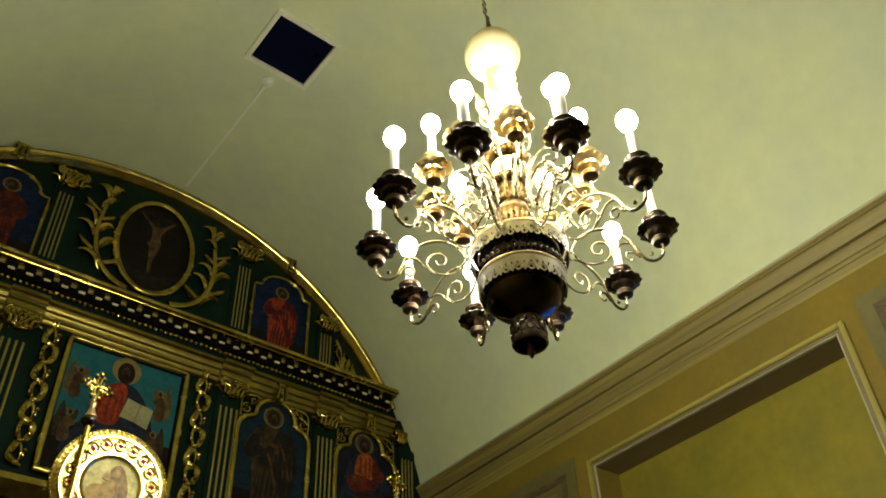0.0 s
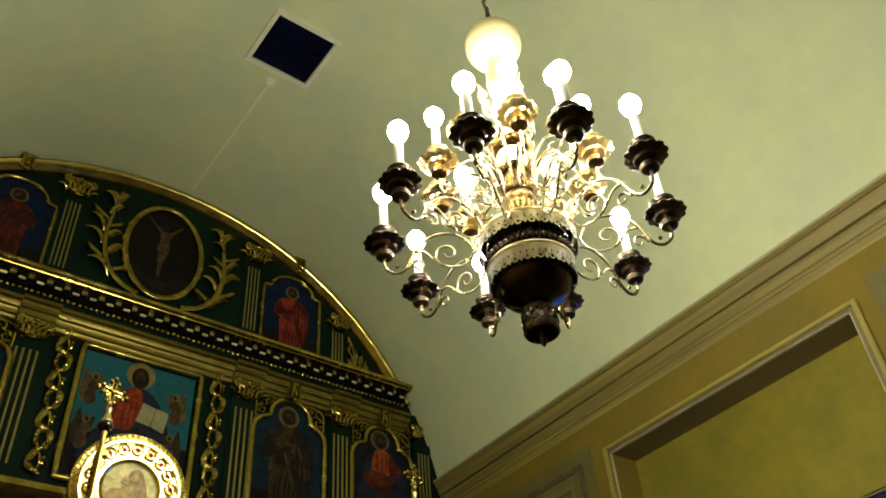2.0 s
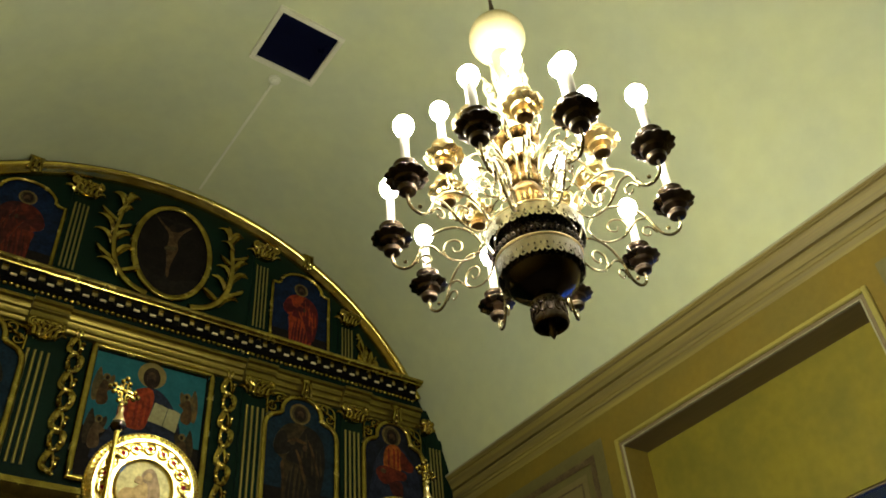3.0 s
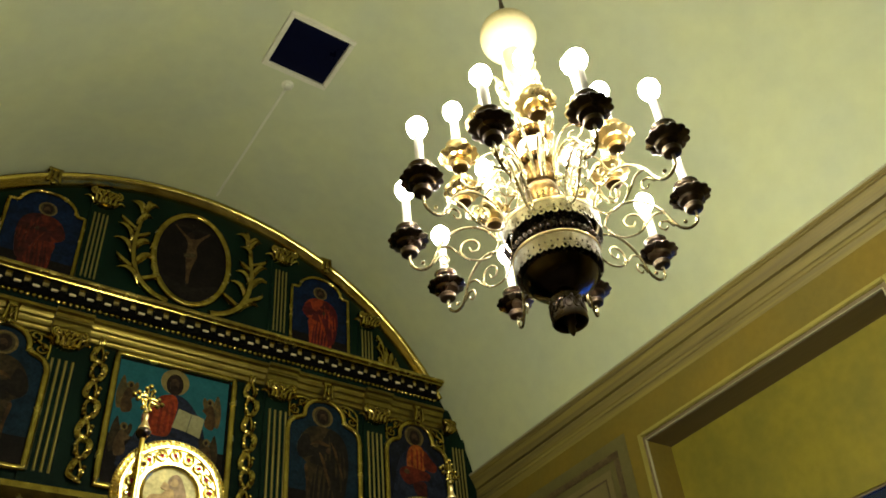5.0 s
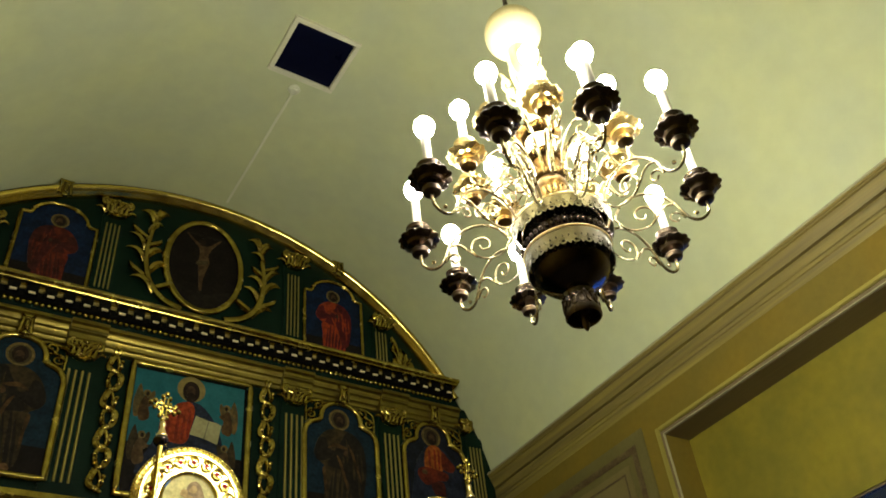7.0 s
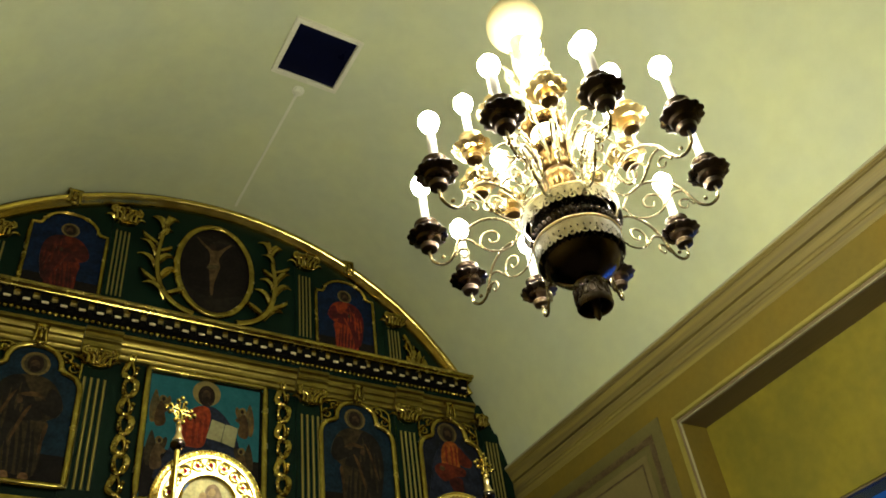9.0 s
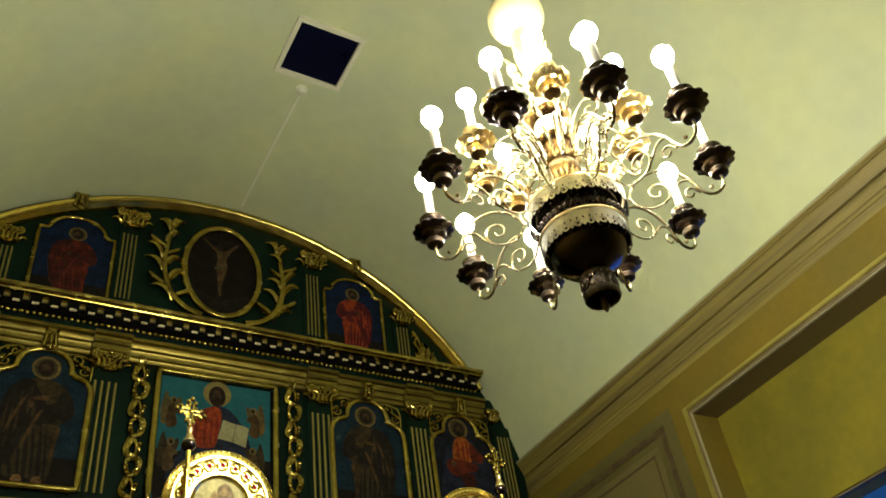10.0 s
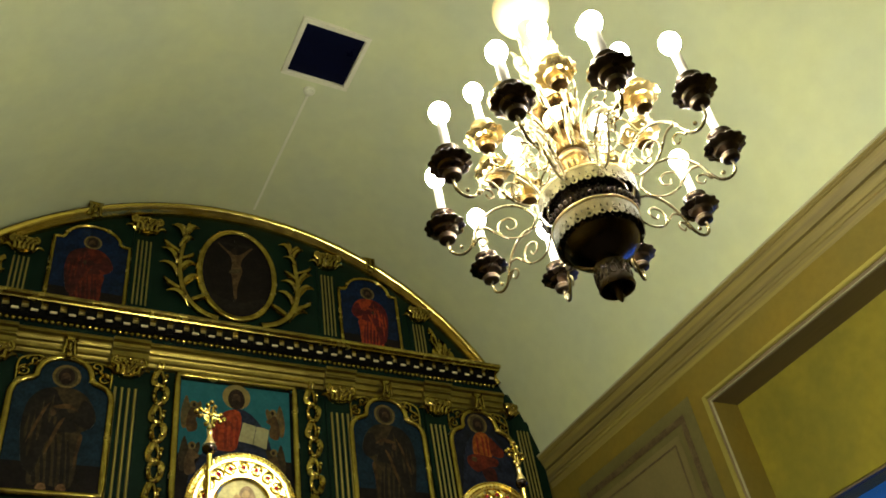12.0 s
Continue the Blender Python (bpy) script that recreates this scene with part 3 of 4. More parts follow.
def figure(board, x, z, h, robe, mantle, lean=1, w=0.16, stroke=None):
    """A plain robed shape in two tones with hanging folds, h high, its feet at z."""
    s, stroke = lean, stroke or robe

    def patch(name, pts, step, mat, steps=4):
        shape(name, soft([(x + s * w * u, z + h * v) for u, v in pts], steps), step, mat, board)
    patch("robe", [(-0.55, 0.03), (-0.15, 0.02), (0.25, 0.04), (0.62, 0.03), (0.66, 0.20), (0.60, 0.36), (0.82, 0.46), (1.02, 0.55), (0.95, 0.66), (0.66, 0.745), (0.30, 0.785), (0.0, 0.79), (-0.30, 0.785), (-0.64, 0.74), (-0.90, 0.65),
                   (-1.02, 0.54), (-0.80, 0.47), (-0.60, 0.42), (-0.64, 0.22)], 1, robe, 3)
    patch("mantle", [(0.84, 0.16), (1.0, 0.34), (1.06, 0.50), (0.96, 0.66), (0.64, 0.755), (0.30, 0.775), (0.10, 0.70), (-0.22, 0.585), (-0.50, 0.45), (-0.12, 0.43), (0.18, 0.40), (0.36, 0.28), (0.52, 0.10), (0.66, 0.12)], 1.5, mantle, 3)
    patch("sleeve", [(-1.0, 0.535), (-0.92, 0.64), (-0.60, 0.70), (-0.46, 0.62), (-0.30, 0.585), (0.18, 0.600), (0.20, 0.555), (-0.28, 0.525), (-0.62, 0.485), (-0.86, 0.475)], 2, mantle, 3)
    for u, top, wid in ((-0.46, 0.38, 0.035), (-0.30, 0.46, 0.05), (-0.10, 0.42, 0.03), (0.08, 0.41, 0.05), (0.24, 0.30, 0.03), (0.44, 0.22, 0.04)):
        patch("fold", [(u - wid, 0.05), (u + wid, 0.045), (u + wid * 1.2 + 0.07, top * 0.55), (u + 0.16, top), (u + 0.02, top * 0.62)], 1.3, mantle, 3)
    for u, lo, hi in ((0.55, 0.36, 0.68), (0.74, 0.24, 0.60), (0.90, 0.36, 0.56), (0.30, 0.50, 0.73), (0.14, 0.48, 0.62)):
        patch("fold", [(u - 0.03, lo), (u + 0.04, lo + 0.02), (u + 0.03, (lo + hi) / 2), (u - 0.03, hi), (u - 0.05, (lo + hi) / 2)], 1.9, robe, 3)
    for pts in ([(-0.50, 0.60), (-0.20, 0.655), (0.16, 0.640), (0.30, 0.62), (0.10, 0.615), (-0.24, 0.620)], [(0.34, 0.66), (0.46, 0.58), (0.66, 0.44), (0.86, 0.32), (0.74, 0.44), (0.52, 0.60)],
                [(-0.14, 0.55), (0.02, 0.44), (0.16, 0.33), (0.30, 0.25), (0.20, 0.38), (0.04, 0.50)], [(-0.70, 0.40), (-0.62, 0.26), (-0.56, 0.14), (-0.54, 0.28), (-0.60, 0.42)]):
        patch("light_fold", pts, 2.3, stroke)
    patch("hand", [(0.14, 0.565), (0.26, 0.550), (0.30, 0.59), (0.20, 0.61)], 2.5, FACE)
    for u in (-0.30, 0.24):
        patch("foot", [(u - 0.14, 0.0), (u + 0.14, 0.0), (u + 0.08, 0.04), (u - 0.08, 0.04)], 1.6, SKIN)
    shape("halo", ellipse(x, z + h * 0.885, h * 0.098, h * 0.098), 0.8, HALO, board)
    shape("halo_ground", ellipse(x, z + h * 0.883, h * 0.078, h * 0.080), 1.0, HALO_DIM, board)
    shape("hair", ellipse(x, z + h * 0.884, h * 0.056, h * 0.070), 1.3, HAIR, board)
    shape("head", ellipse(x + s * 0.004, z + h * 0.868, h * 0.034, h * 0.048), 1.8, FACE, board)
    shape("beard", ellipse(x + s * 0.003, z + h * 0.838, h * 0.030, h * 0.026, 16), 2.2, HAIR, board)


def seated(board, x, z, robe, mantle, lean=1):
    """A plain seated shape, its halo at z: a dark mantle about a bright breast and knees."""
    s = lean

    def patch(name, pts, step, mat):
        shape(name, soft([(x + s * u * 1.22, z + 0.02 + v * 1.12) for u, v in pts], 4), step, mat, board)
    patch("mantle", [(-0.17, -0.70), (0.20, -0.70), (0.21, -0.42), (0.17, -0.22), (0.08, -0.10), (-0.03, -0.09), (-0.10, -0.18), (-0.15, -0.34)], 1, mantle)
    patch("breast", [(-0.055, -0.290), (0.045, -0.300), (0.074, -0.180), (0.062, -0.105), (0.015, -0.080), (-0.035, -0.105), (-0.064, -0.180)], 1.5, robe)
    patch("sleeve", [(0.060, -0.240), (0.135, -0.262), (0.158, -0.215), (0.115, -0.165), (0.070, -0.120)], 1.6, RUST)
    patch("sleeve", [(-0.058, -0.250), (-0.110, -0.262), (-0.120, -0.220), (-0.085, -0.165), (-0.050, -0.130)], 1.4, mantle)
    patch("lap", [(-0.115, -0.335), (-0.060, -0.385), (0.020, -0.345), (0.090, -0.330), (0.095, -0.280), (0.010, -0.260), (-0.070, -0.255), (-0.118, -0.285)], 1.7, RUST)
    patch("knee", [(-0.030, -0.370), (0.010, -0.480), (0.050, -0.560), (0.070, -0.450), (0.060, -0.350)], 1.6, MAROON)
    for u in (-0.030, 0.010, 0.040):
        patch("fold", [(u - 0.005, -0.250), (u + 0.006, -0.250), (u + 0.012, -0.150), (u + 0.002, -0.110), (u - 0.004, -0.150)], 1.9, RED_SHADE)
    patch("hand", [(-0.090, -0.300), (-0.060, -0.310), (-0.052, -0.285), (-0.078, -0.275)], 2.2, DIM)
    shape("halo", ellipse(x, z, 0.086, 0.086), 0.8, HALO, board)
    shape("halo_ground", ellipse(x, z - 0.002, 0.068, 0.070), 1.0, HALO_DIM, board)
    shape("hair", ellipse(x + s * 0.003, z - 0.008, 0.046, 0.062), 1.3, HAIR, board)
    shape("head", ellipse(x + s * 0.004, z - 0.018, 0.027, 0.040), 1.8, FACE, board)
    shape("beard", ellipse(x + s * 0.003, z - 0.048, 0.026, 0.024, 16), 2.2, HAIR, board)


def framed(label, outline, at, ground, fr=0.016, group="icons of the screen"):
    """A painted board in a gilded frame."""
    t = thing("framed_icon", label, "icon", group, at=(at, 0, 0))
    board = part("painting", plate(outline, SY - 0.022, SY + 0.002), ground, t)
    pts = [(x, SY - 0.024, z) for x, z in outline]
    loop = []
    for i, p in enumerate(pts):
        q = pts[(i + 1) % len(pts)]
        m = max(1, int((Vector(q) - Vector(p)).length / 0.05))
        loop += [Vector(p).lerp(Vector(q), k / m) for k in range(m)]
    fb = tube(loop, fr, 8, None, True)
    tube([Vector(v) + Vector((0, -0.010, 0)) for v in loop], fr * 0.5, 6, fb, True)
    part("frame", fb, GOLD, t, "", 60)
    return t, board


# the central square icon
def rect(w, z0, z1):
    return [(-w, z0), (w, z0), (w, z1), (-w, z1)]


t, board = framed("large square icon with a red and blue robed shape on teal", rect(0.405, 3.95, 4.872), XC - 0.007, TEAL, 0.024)
shape("lower_ground", rect(0.38, 3.965, 4.30), 0.4, UMBER, board)
def mv(pts):
    """The central group, set a little up and aside on its board."""
    return [(x - 0.042, z + 0.078) for x, z in pts]


shape("robe", mv(soft([(-0.24, 3.99), (0.30, 3.99), (0.29, 4.22), (0.235, 4.42), (0.13, 4.555), (0.02, 4.580), (-0.08, 4.50), (-0.13, 4.36), (-0.19, 4.22)])), 1, DARK_ROBE, board)
shape("tunic", mv(soft([(-0.12, 4.28), (0.02, 4.27), (0.055, 4.38), (0.070, 4.52), (0.03, 4.575), (-0.05, 4.545), (-0.115, 4.46), (-0.150, 4.37)])), 2, RED, board)
shape("halo", mv(ellipse(0.035, 4.675, 0.096, 0.096)), 1, BRIGHT_HALO, board)
shape("hair", mv(ellipse(0.035, 4.655, 0.058, 0.080)), 2, HAIR, board)
shape("head", mv(ellipse(0.033, 4.655, 0.032, 0.044)), 3, FACE, board)
shape("page", mv([(0.050, 4.343), (0.147, 4.328), (0.170, 4.462), (0.125, 4.474), (0.081, 4.483)]), 3, PAGE, board)
shape("page", mv([(0.151, 4.328), (0.239, 4.301), (0.259, 4.444), (0.222, 4.458), (0.174, 4.462)]), 3, PAGE, board)
for x0, x1, z0, z1 in ((-0.383, 0.383, 4.836, 4.852), (0.367, 0.383, 3.97, 4.836)):
    shape("inner_line", [(x0, z0), (x1, z0), (x1, z1), (x0, z1)], 0.6, BLACK, board)
for s in (-1, 1):
    for low, wing, robe in ((0.0, WING, BROWN_ROBE), (-0.30, OLIVE_ROBE, DIM)):
        def side(pts):
            return mv(soft([(s * (u - 0.010) + 0.02, v + low + 0.02) for u, v in pts], 4))
        shape("wing", side([(0.300, 4.42), (0.345, 4.38), (0.362, 4.47), (0.352, 4.56), (0.330, 4.625), (0.312, 4.58), (0.296, 4.52)]), 1, wing, board)
        shape("wing", side([(0.262, 4.47), (0.286, 4.48), (0.272, 4.54), (0.240, 4.590), (0.228, 4.56), (0.240, 4.51)]), 1.2, wing, board)
        shape("winged_form", side([(0.262, 4.37), (0.310, 4.36), (0.326, 4.42), (0.312, 4.50), (0.290, 4.545), (0.264, 4.52), (0.236, 4.50), (0.232, 4.485), (0.262, 4.46), (0.250, 4.41)]), 1.5, robe, board)
        shape("halo", mv(ellipse(s * 0.270 + 0.02, 4.582 + low, 0.025, 0.026, 16)), 1.7, HALO, board)
        shape("head", mv(ellipse(s * 0.267 + 0.02, 4.578 + low, 0.012, 0.016, 12)), 2.0, HAIR, board)
for u, lo, hi in ((-0.10, 4.30, 4.46), (-0.04, 4.29, 4.52), (0.00, 4.30, 4.48), (0.035, 4.32, 4.53)):
    shape("fold", mv(soft([(u - 0.006, lo), (u + 0.008, lo), (u + 0.016, (lo + hi) / 2), (u + 0.004, hi), (u - 0.006, (lo + hi) / 2)], 3)), 2.6, RED_SHADE, board)
shape("beard", mv(ellipse(0.035, 4.618, 0.028, 0.030, 16)), 3.4, HAIR, board)

for s in (-1, 1):
    for cx, w, robe, mantle, name in ((1.105, 0.290, OLIVE_ROBE, DUSK_ROBE, "dark brown"), (1.902, 0.274, ORANGE, DARK_ROBE, "orange")):
        t, board = framed("arched icon of a %s robed shape on dark blue" % name, shoulder_outline(w, 3.97, 4.603, TALL), XC + s * cx, SLATE if cx < 1.5 else MURK, 0.022)
        shape("lower_ground", rect(w * 0.96, 3.985, 4.16), 0.4, UMBER, board)
        if cx < 1.5:
            figure(board, -0.012 * s, 3.995, 0.858, robe, mantle, s, 0.198, BROWN_ROBE)
        else:
            seated(board, -0.014 * s, 4.772, robe, mantle, s)
    t, board = framed("small arched icon of a red robed shape on blue", shoulder_outline(0.252, 5.30, 5.880, SMALL), XC + s * 1.062, BLUE, 0.015)
    shape("lower_ground", rect(0.25, 5.31, 5.45), 0.4, UMBER, board)
    figure(board, 0, 5.33, 0.620, RED if s > 0 else RUST, CRIMSON if s > 0 else MAROON, s, 0.150)

# the oval icon of the lunette
oval = thing("framed_icon", "dark oval icon with a pale cross-shaped form", "icon", "icons of the screen", at=(XC, 0, 0))
board = part("painting", plate(ellipse(-0.020, 5.822, 0.288, 0.418, 48), SY - 0.022, SY + 0.002), UMBER, oval)
fb = tube([(x, SY - 0.03, z) for x, z in ellipse(-0.020, 5.822, 0.293, 0.424, 64)], 0.021, 8, None, True)
tube([(x, SY - 0.035, z) for x, z in ellipse(-0.020, 5.822, 0.274, 0.405, 64)], 0.008, 6, fb, True)
part("frame", fb, GOLD, oval, "", 60)
shape("beam", [(-0.046, 5.50), (-0.024, 5.50), (-0.022, 6.17), (-0.044, 6.17)], 0.4, DUSK_ROBE, board)
shape("beam", [(-0.21, 6.105), (0.13, 6.115), (0.13, 6.14), (-0.21, 6.13)], 0.4, DUSK_ROBE, board)
shape("body", soft([(-0.040, 5.60), (-0.022, 5.60), (-0.018, 5.70), (0.004, 5.80), (0.020, 5.87), (0.006, 5.93), (0.020, 5.985), (0.050, 6.045), (0.096, 6.105), (0.088, 6.118), (0.034, 6.060), (-0.010, 6.025), (-0.066, 6.035), (-0.120, 6.075), (-0.164, 6.118), (-0.170, 6.106), (-0.115, 6.045), (-0.070, 5.995), (-0.060, 5.92), (-0.066, 5.86), (-0.060, 5.79), (-0.050, 5.70)], 3), 1, DIM, board)
shape("cloth", soft([(-0.068, 5.865), (0.004, 5.885), (0.008, 5.86), (-0.02, 5.84), (-0.072, 5.83), (-0.080, 5.845)], 3), 1.4, HALO_DIM, board)
shape("head", ellipse(-0.046, 6.050, 0.026, 0.034), 1.6, HAIR, board)
shape("hill", soft([(-0.23, 5.62), (-0.02, 5.56), (0.20, 5.64), (0.15, 5.52), (0.0, 5.45), (-0.16, 5.52)]), 0.5, DUSK_ROBE, board)

# carved leaf sprays, vines, scrolls


def leaf(b, x, z, a, length, curl, w=0.024):
    """A pointed curled leaf from (x, z), starting at angle a (degrees) and turning by curl, wide near its foot."""
    pts, q = [], a
    for k in range(11):
        pts.append((x, -0.010 - 0.024 * math.sin(math.pi * k / 10), z))
        x, z = x + length / 10 * math.cos(radians(q)), z + length / 10 * math.sin(radians(q))
        q += curl / 10 * (0.4 + 1.2 * k / 10)
    tube(pts, lambda t: w * (0.55 + 1.9 * t) * (1 - t) + 0.003, 6, b, False, 0.8)


def spray(b, s):
    stem = smoothed([(s * 0.16, -0.015, 5.375), (s * 0.27, -0.02, 5.41), (s * 0.375, -0.025, 5.50), (s * 0.432, -0.03, 5.63), (s * 0.452, -0.03, 5.80), (s * 0.435, -0.025, 6.00), (s * 0.41, -0.02, 6.16)], 8)
    tube(stem, lambda t: 0.040 * (1 - 0.62 * t), 8, b, False, 0.8)
    for k in range(6):
        t = k / 5
        x, z = 0.365 + 0.32 * t - 0.265 * t * t, 5.465 + 0.60 * t
        for side, length, start in ((1, 0.205 - 0.03 * t, 62 + 14 * t), (-1, 0.165 - 0.02 * t, 58 + 22 * t)):
            up = z + (0.05 if side < 0 else 0)
            a = start if side * s > 0 else 180 - start
            if (k + (side < 0)) % 3 == 1:
                # a leaf that sweeps out and turns its tip back up
                low = 8 if side * s > 0 else 172
                leaf(b, s * x, up, low, length * 1.02, side * s * 105, 0.036 - 0.009 * t)
            else:
                leaf(b, s * x, up, a, length * 1.06, -side * s * (95 - 20 * (k % 2)), 0.038 - 0.009 * t)
    for a, c in ((105, 95), (70, -90), (90, 30)):
        leaf(b, s * 0.41, 6.12, a if s > 0 else 180 - a, 0.15, s * c, 0.024)


def vine(b, h):
    """A carved strip of open loops, h high, joined by leaf clumps, with leaf tips turned out by turns."""
    pitch, k, z = 0.134, 0, 0.075
    while z < h - 0.05:
        s = 1 if k % 2 else -1
        loop = [(s * 0.008 + (0.032 + 0.004 * s) * math.cos(t) + 0.008 * s * math.sin(2 * t), -0.018 - 0.006 * math.sin(3 * t), -z + 0.062 * math.sin(t)) for t in [2 * math.pi * q / 24 for q in range(25)]]
        # thick on the outer side, thin on the inner one
        tube(loop, lambda u: 0.0180 + 0.0060 * s * math.cos(2 * math.pi * u), 7, b)
        for side, up, a, length, curl in ((s, -0.040, 75, 0.062, 70), (s, 0.012, 60, 0.036, 90), (s, 0.040, -75, 0.050, -70), (-s, -0.044, 75, 0.058, 60), (-s, 0.030, -60, 0.036, -60)):
            leaf(b, side * 0.030, -z + up, a if side > 0 else 180 - a, length, side * curl, 0.0135)
        blob(b, -s * 0.004, -0.024, -z - pitch / 2, 0.026, 0.018, 0.020, 8)
        for q in (-1, 1):
            blob(b, q * 0.026, -0.020, -z - pitch / 2 + 0.010 * s * q, 0.014, 0.012, 0.012, 6)
        z, k = z + pitch, k + 1
    leaf(b, 0.0, -0.02, 115, 0.09, -70, 0.017)
    leaf(b, 0.0, -0.02, 65, 0.09, 70, 0.017)


def spandrel(b, s, w, h):
    """Open scrollwork in the corner above an arch."""
    tube(spiral(s * w * 0.62, -h * 0.28, h * 0.24, 1.4, math.pi, s, -0.012), 0.0085, 6, b)
    tube(spiral(s * w * 0.80, -h * 0.66, h * 0.20, 1.4, math.pi / 2, -s, -0.012), 0.0085, 6, b)
    tube(smoothed([(s * w * 0.16, -0.015, -h * 0.05), (s * w * 0.42, -0.018, -h * 0.16), (s * w * 0.60, -0.015, -h * 0.10), (s * w * 0.93, -0.012, -h * 0.30), (s * w * 0.95, -0.012, -h * 0.98)]), 0.009, 6, b)
    for k in range(4):
        leaf(b, s * w * (0.35 + 0.15 * k), -h * (0.10 + 0.14 * k), -90 + s * 30, 0.06, s * 90, 0.010)


def corner_leaf(b, s):
    edge = [(-0.13, 0.07), (-0.02, 0.068), (0.055, 0.075), (0.040, 0.135), (0.018, 0.125), (0.005, 0.160), (-0.008, 0.215), (-0.030, 0.180), (-0.045, 0.205), (-0.060, 0.250), (-0.075, 0.215), (-0.085, 0.265), (-0.110, 0.320),
            (-0.135, 0.345), (-0.150, 0.315), (-0.130, 0.285), (-0.138, 0.235), (-0.155, 0.225), (-0.130, 0.195), (-0.125, 0.150), (-0.140, 0.120)]
    plate([(s * x, z) for x, z in soft(edge, 4)], -0.020, 0.006, b, 0.005)
    for x, z, a, q, c in ((-0.09, 0.08, 92, 0.23, 25), (-0.05, 0.08, 82, 0.14, -20), (-0.01, 0.08, 70, 0.11, -20), (-0.10, 0.10, 105, 0.12, 30)):
        leaf(b, s * x, z, a if s > 0 else 180 - a, q, c * s, 0.011)


for s in (-1, 1):
    relief((0, SY - 0.01, 0), GOLD, "leaf_spray", screen, lambda b: spray(b, s), "gilded acanthus spray")
    pilaster(s * 0.712, 0.118, 5.985, 5.40, 0.21, 0.125, 6.185)
    pilaster(s * 1.492, 0.118, 5.645, 5.36, 0.17, 0.11, 5.79)
    relief((s * 1.73, SY - 0.01, 5.29), GOLD, "corner_leaf", screen, lambda b: corner_leaf(b, s))
    relief((s * 1.085, 4.945, 6.225), GOLD, "keystone", screen, lambda b: keystone(b, 0.10, 0.15))
    relief((s * 0.525, SY - 0.008, 4.90), GOLD, "vine", screen, lambda b: vine(b, 0.98), "gilded openwork vine strip")
    pilaster(s * 0.737, 0.165, 4.720, 3.97, 0.21, 0.115, 4.925)
    pilaster(s * 1.532, 0.150, 4.722, 3.97, 0.21, 0.115, 4.925)
    end = pilaster(s * 2.300, 0.125, 4.755, 3.97, 0.095, 0.105, 4.850)
    for ob in end.children:
        if ob.name.startswith("capital"):
            ob.location.x, ob.location.z = s * 2.212, 4.975
    for cx in (0.737, 1.540):
        relief((s * cx, 0, 0), DULL_GOLD, "block", screen, lambda b: run([(y - 0.028, z - 0.002) for y, z in MOULD[:-2]] + [(5.0, 4.893), (5.0, 5.043)], -0.118, 0.118, b, "x"), "", 30)
    for cx, w in ((1.105, 0.29), (1.902, 0.274)):
        relief((s * cx, SY - 0.055, 5.02), GOLD, "keystone", screen, lambda b: keystone(b, 0.085, 0.15))
        for q in (-1, 1):
            relief((s * cx, SY - 0.006, 4.905), GOLD, "spandrel_scroll", screen, lambda b: spandrel(b, q, w * 1.0, 0.21))

# ---- the chandelier ----
CY = 1.372
chandelier = thing("chandelier", "brass chandelier with two rings of lit candle bulbs", "chandelier", at=(XC + 0.006, CY - 0.004, -0.005))


def put(name, data, parent, m):
    ob = new(name, data)
    ob.parent, ob.matrix_basis = parent, m
    return ob


body = part("bowl", lathe([(0.002, 3.005), (0.038, 3.000), (0.043, 3.05), (0.040, 3.068), (0.054, 3.078), (0.080, 3.090), (0.100, 3.108), (0.112, 3.132), (0.117, 3.160), (0.116, 3.186), (0.120, 3.194), (0.124, 3.20),
                             (0.128, 3.30), (0.140, 3.312), (0.146, 3.318), (0.120, 3.326), (0.050, 3.335), (0.048, 3.40)], 48), BOWL, chandelier, "dark polished bowl", 40)


def scallop_collar(r0, r1, z0, z1, count=12, depth=0.06):
    return lathe([(r0, z0), (r1, (z0 + z1) / 2), (r1 * 1.02, z1), (r1 * 0.97, z1), (r0 * 0.95, z0 + 0.004)], count * 6, None,
                 lambda a, i: 1 + (depth * abs(math.sin(a * count / 2)) if i in (2, 3) else 0))


# bottom collar, chased all round, with a finial hanging inside
bm = lathe([(0.042, 3.056), (0.049, 3.050), (0.047, 3.032), (0.050, 3.0), (0.053, 2.975), (0.049, 2.968), (0.045, 2.975), (0.041, 3.0), (0.039, 3.045)], 48)
for k in range(14):
    a = 2 * math.pi * k / 14
    m = Matrix.Rotation(a, 4, "Z") @ Matrix.Translation((0.050, 0, 3.012))
    ring = [m @ Vector((0.001, 0.009 * math.cos(t), 0.016 * math.sin(t))) for t in [2 * math.pi * j / 12 for j in range(12)]]
    tube(ring, 0.0028, 5, bm, True)
    m = Matrix.Rotation(a + 0.22, 4, "Z") @ Matrix.Translation((0.049, 0, 3.034))
    bmesh.ops.create_uvsphere(bm, u_segments=6, v_segments=5, radius=0.006, matrix=m)
part("collar", bm, DARK_METAL, chandelier, "chased collar", 50)
part("finial", lathe([(0.001, 2.925), (0.006, 2.932), (0.012, 2.948), (0.010, 2.96), (0.018, 2.972), (0.016, 2.985), (0.02, 3.01)], 16), DARK_METAL, chandelier, "", 50)


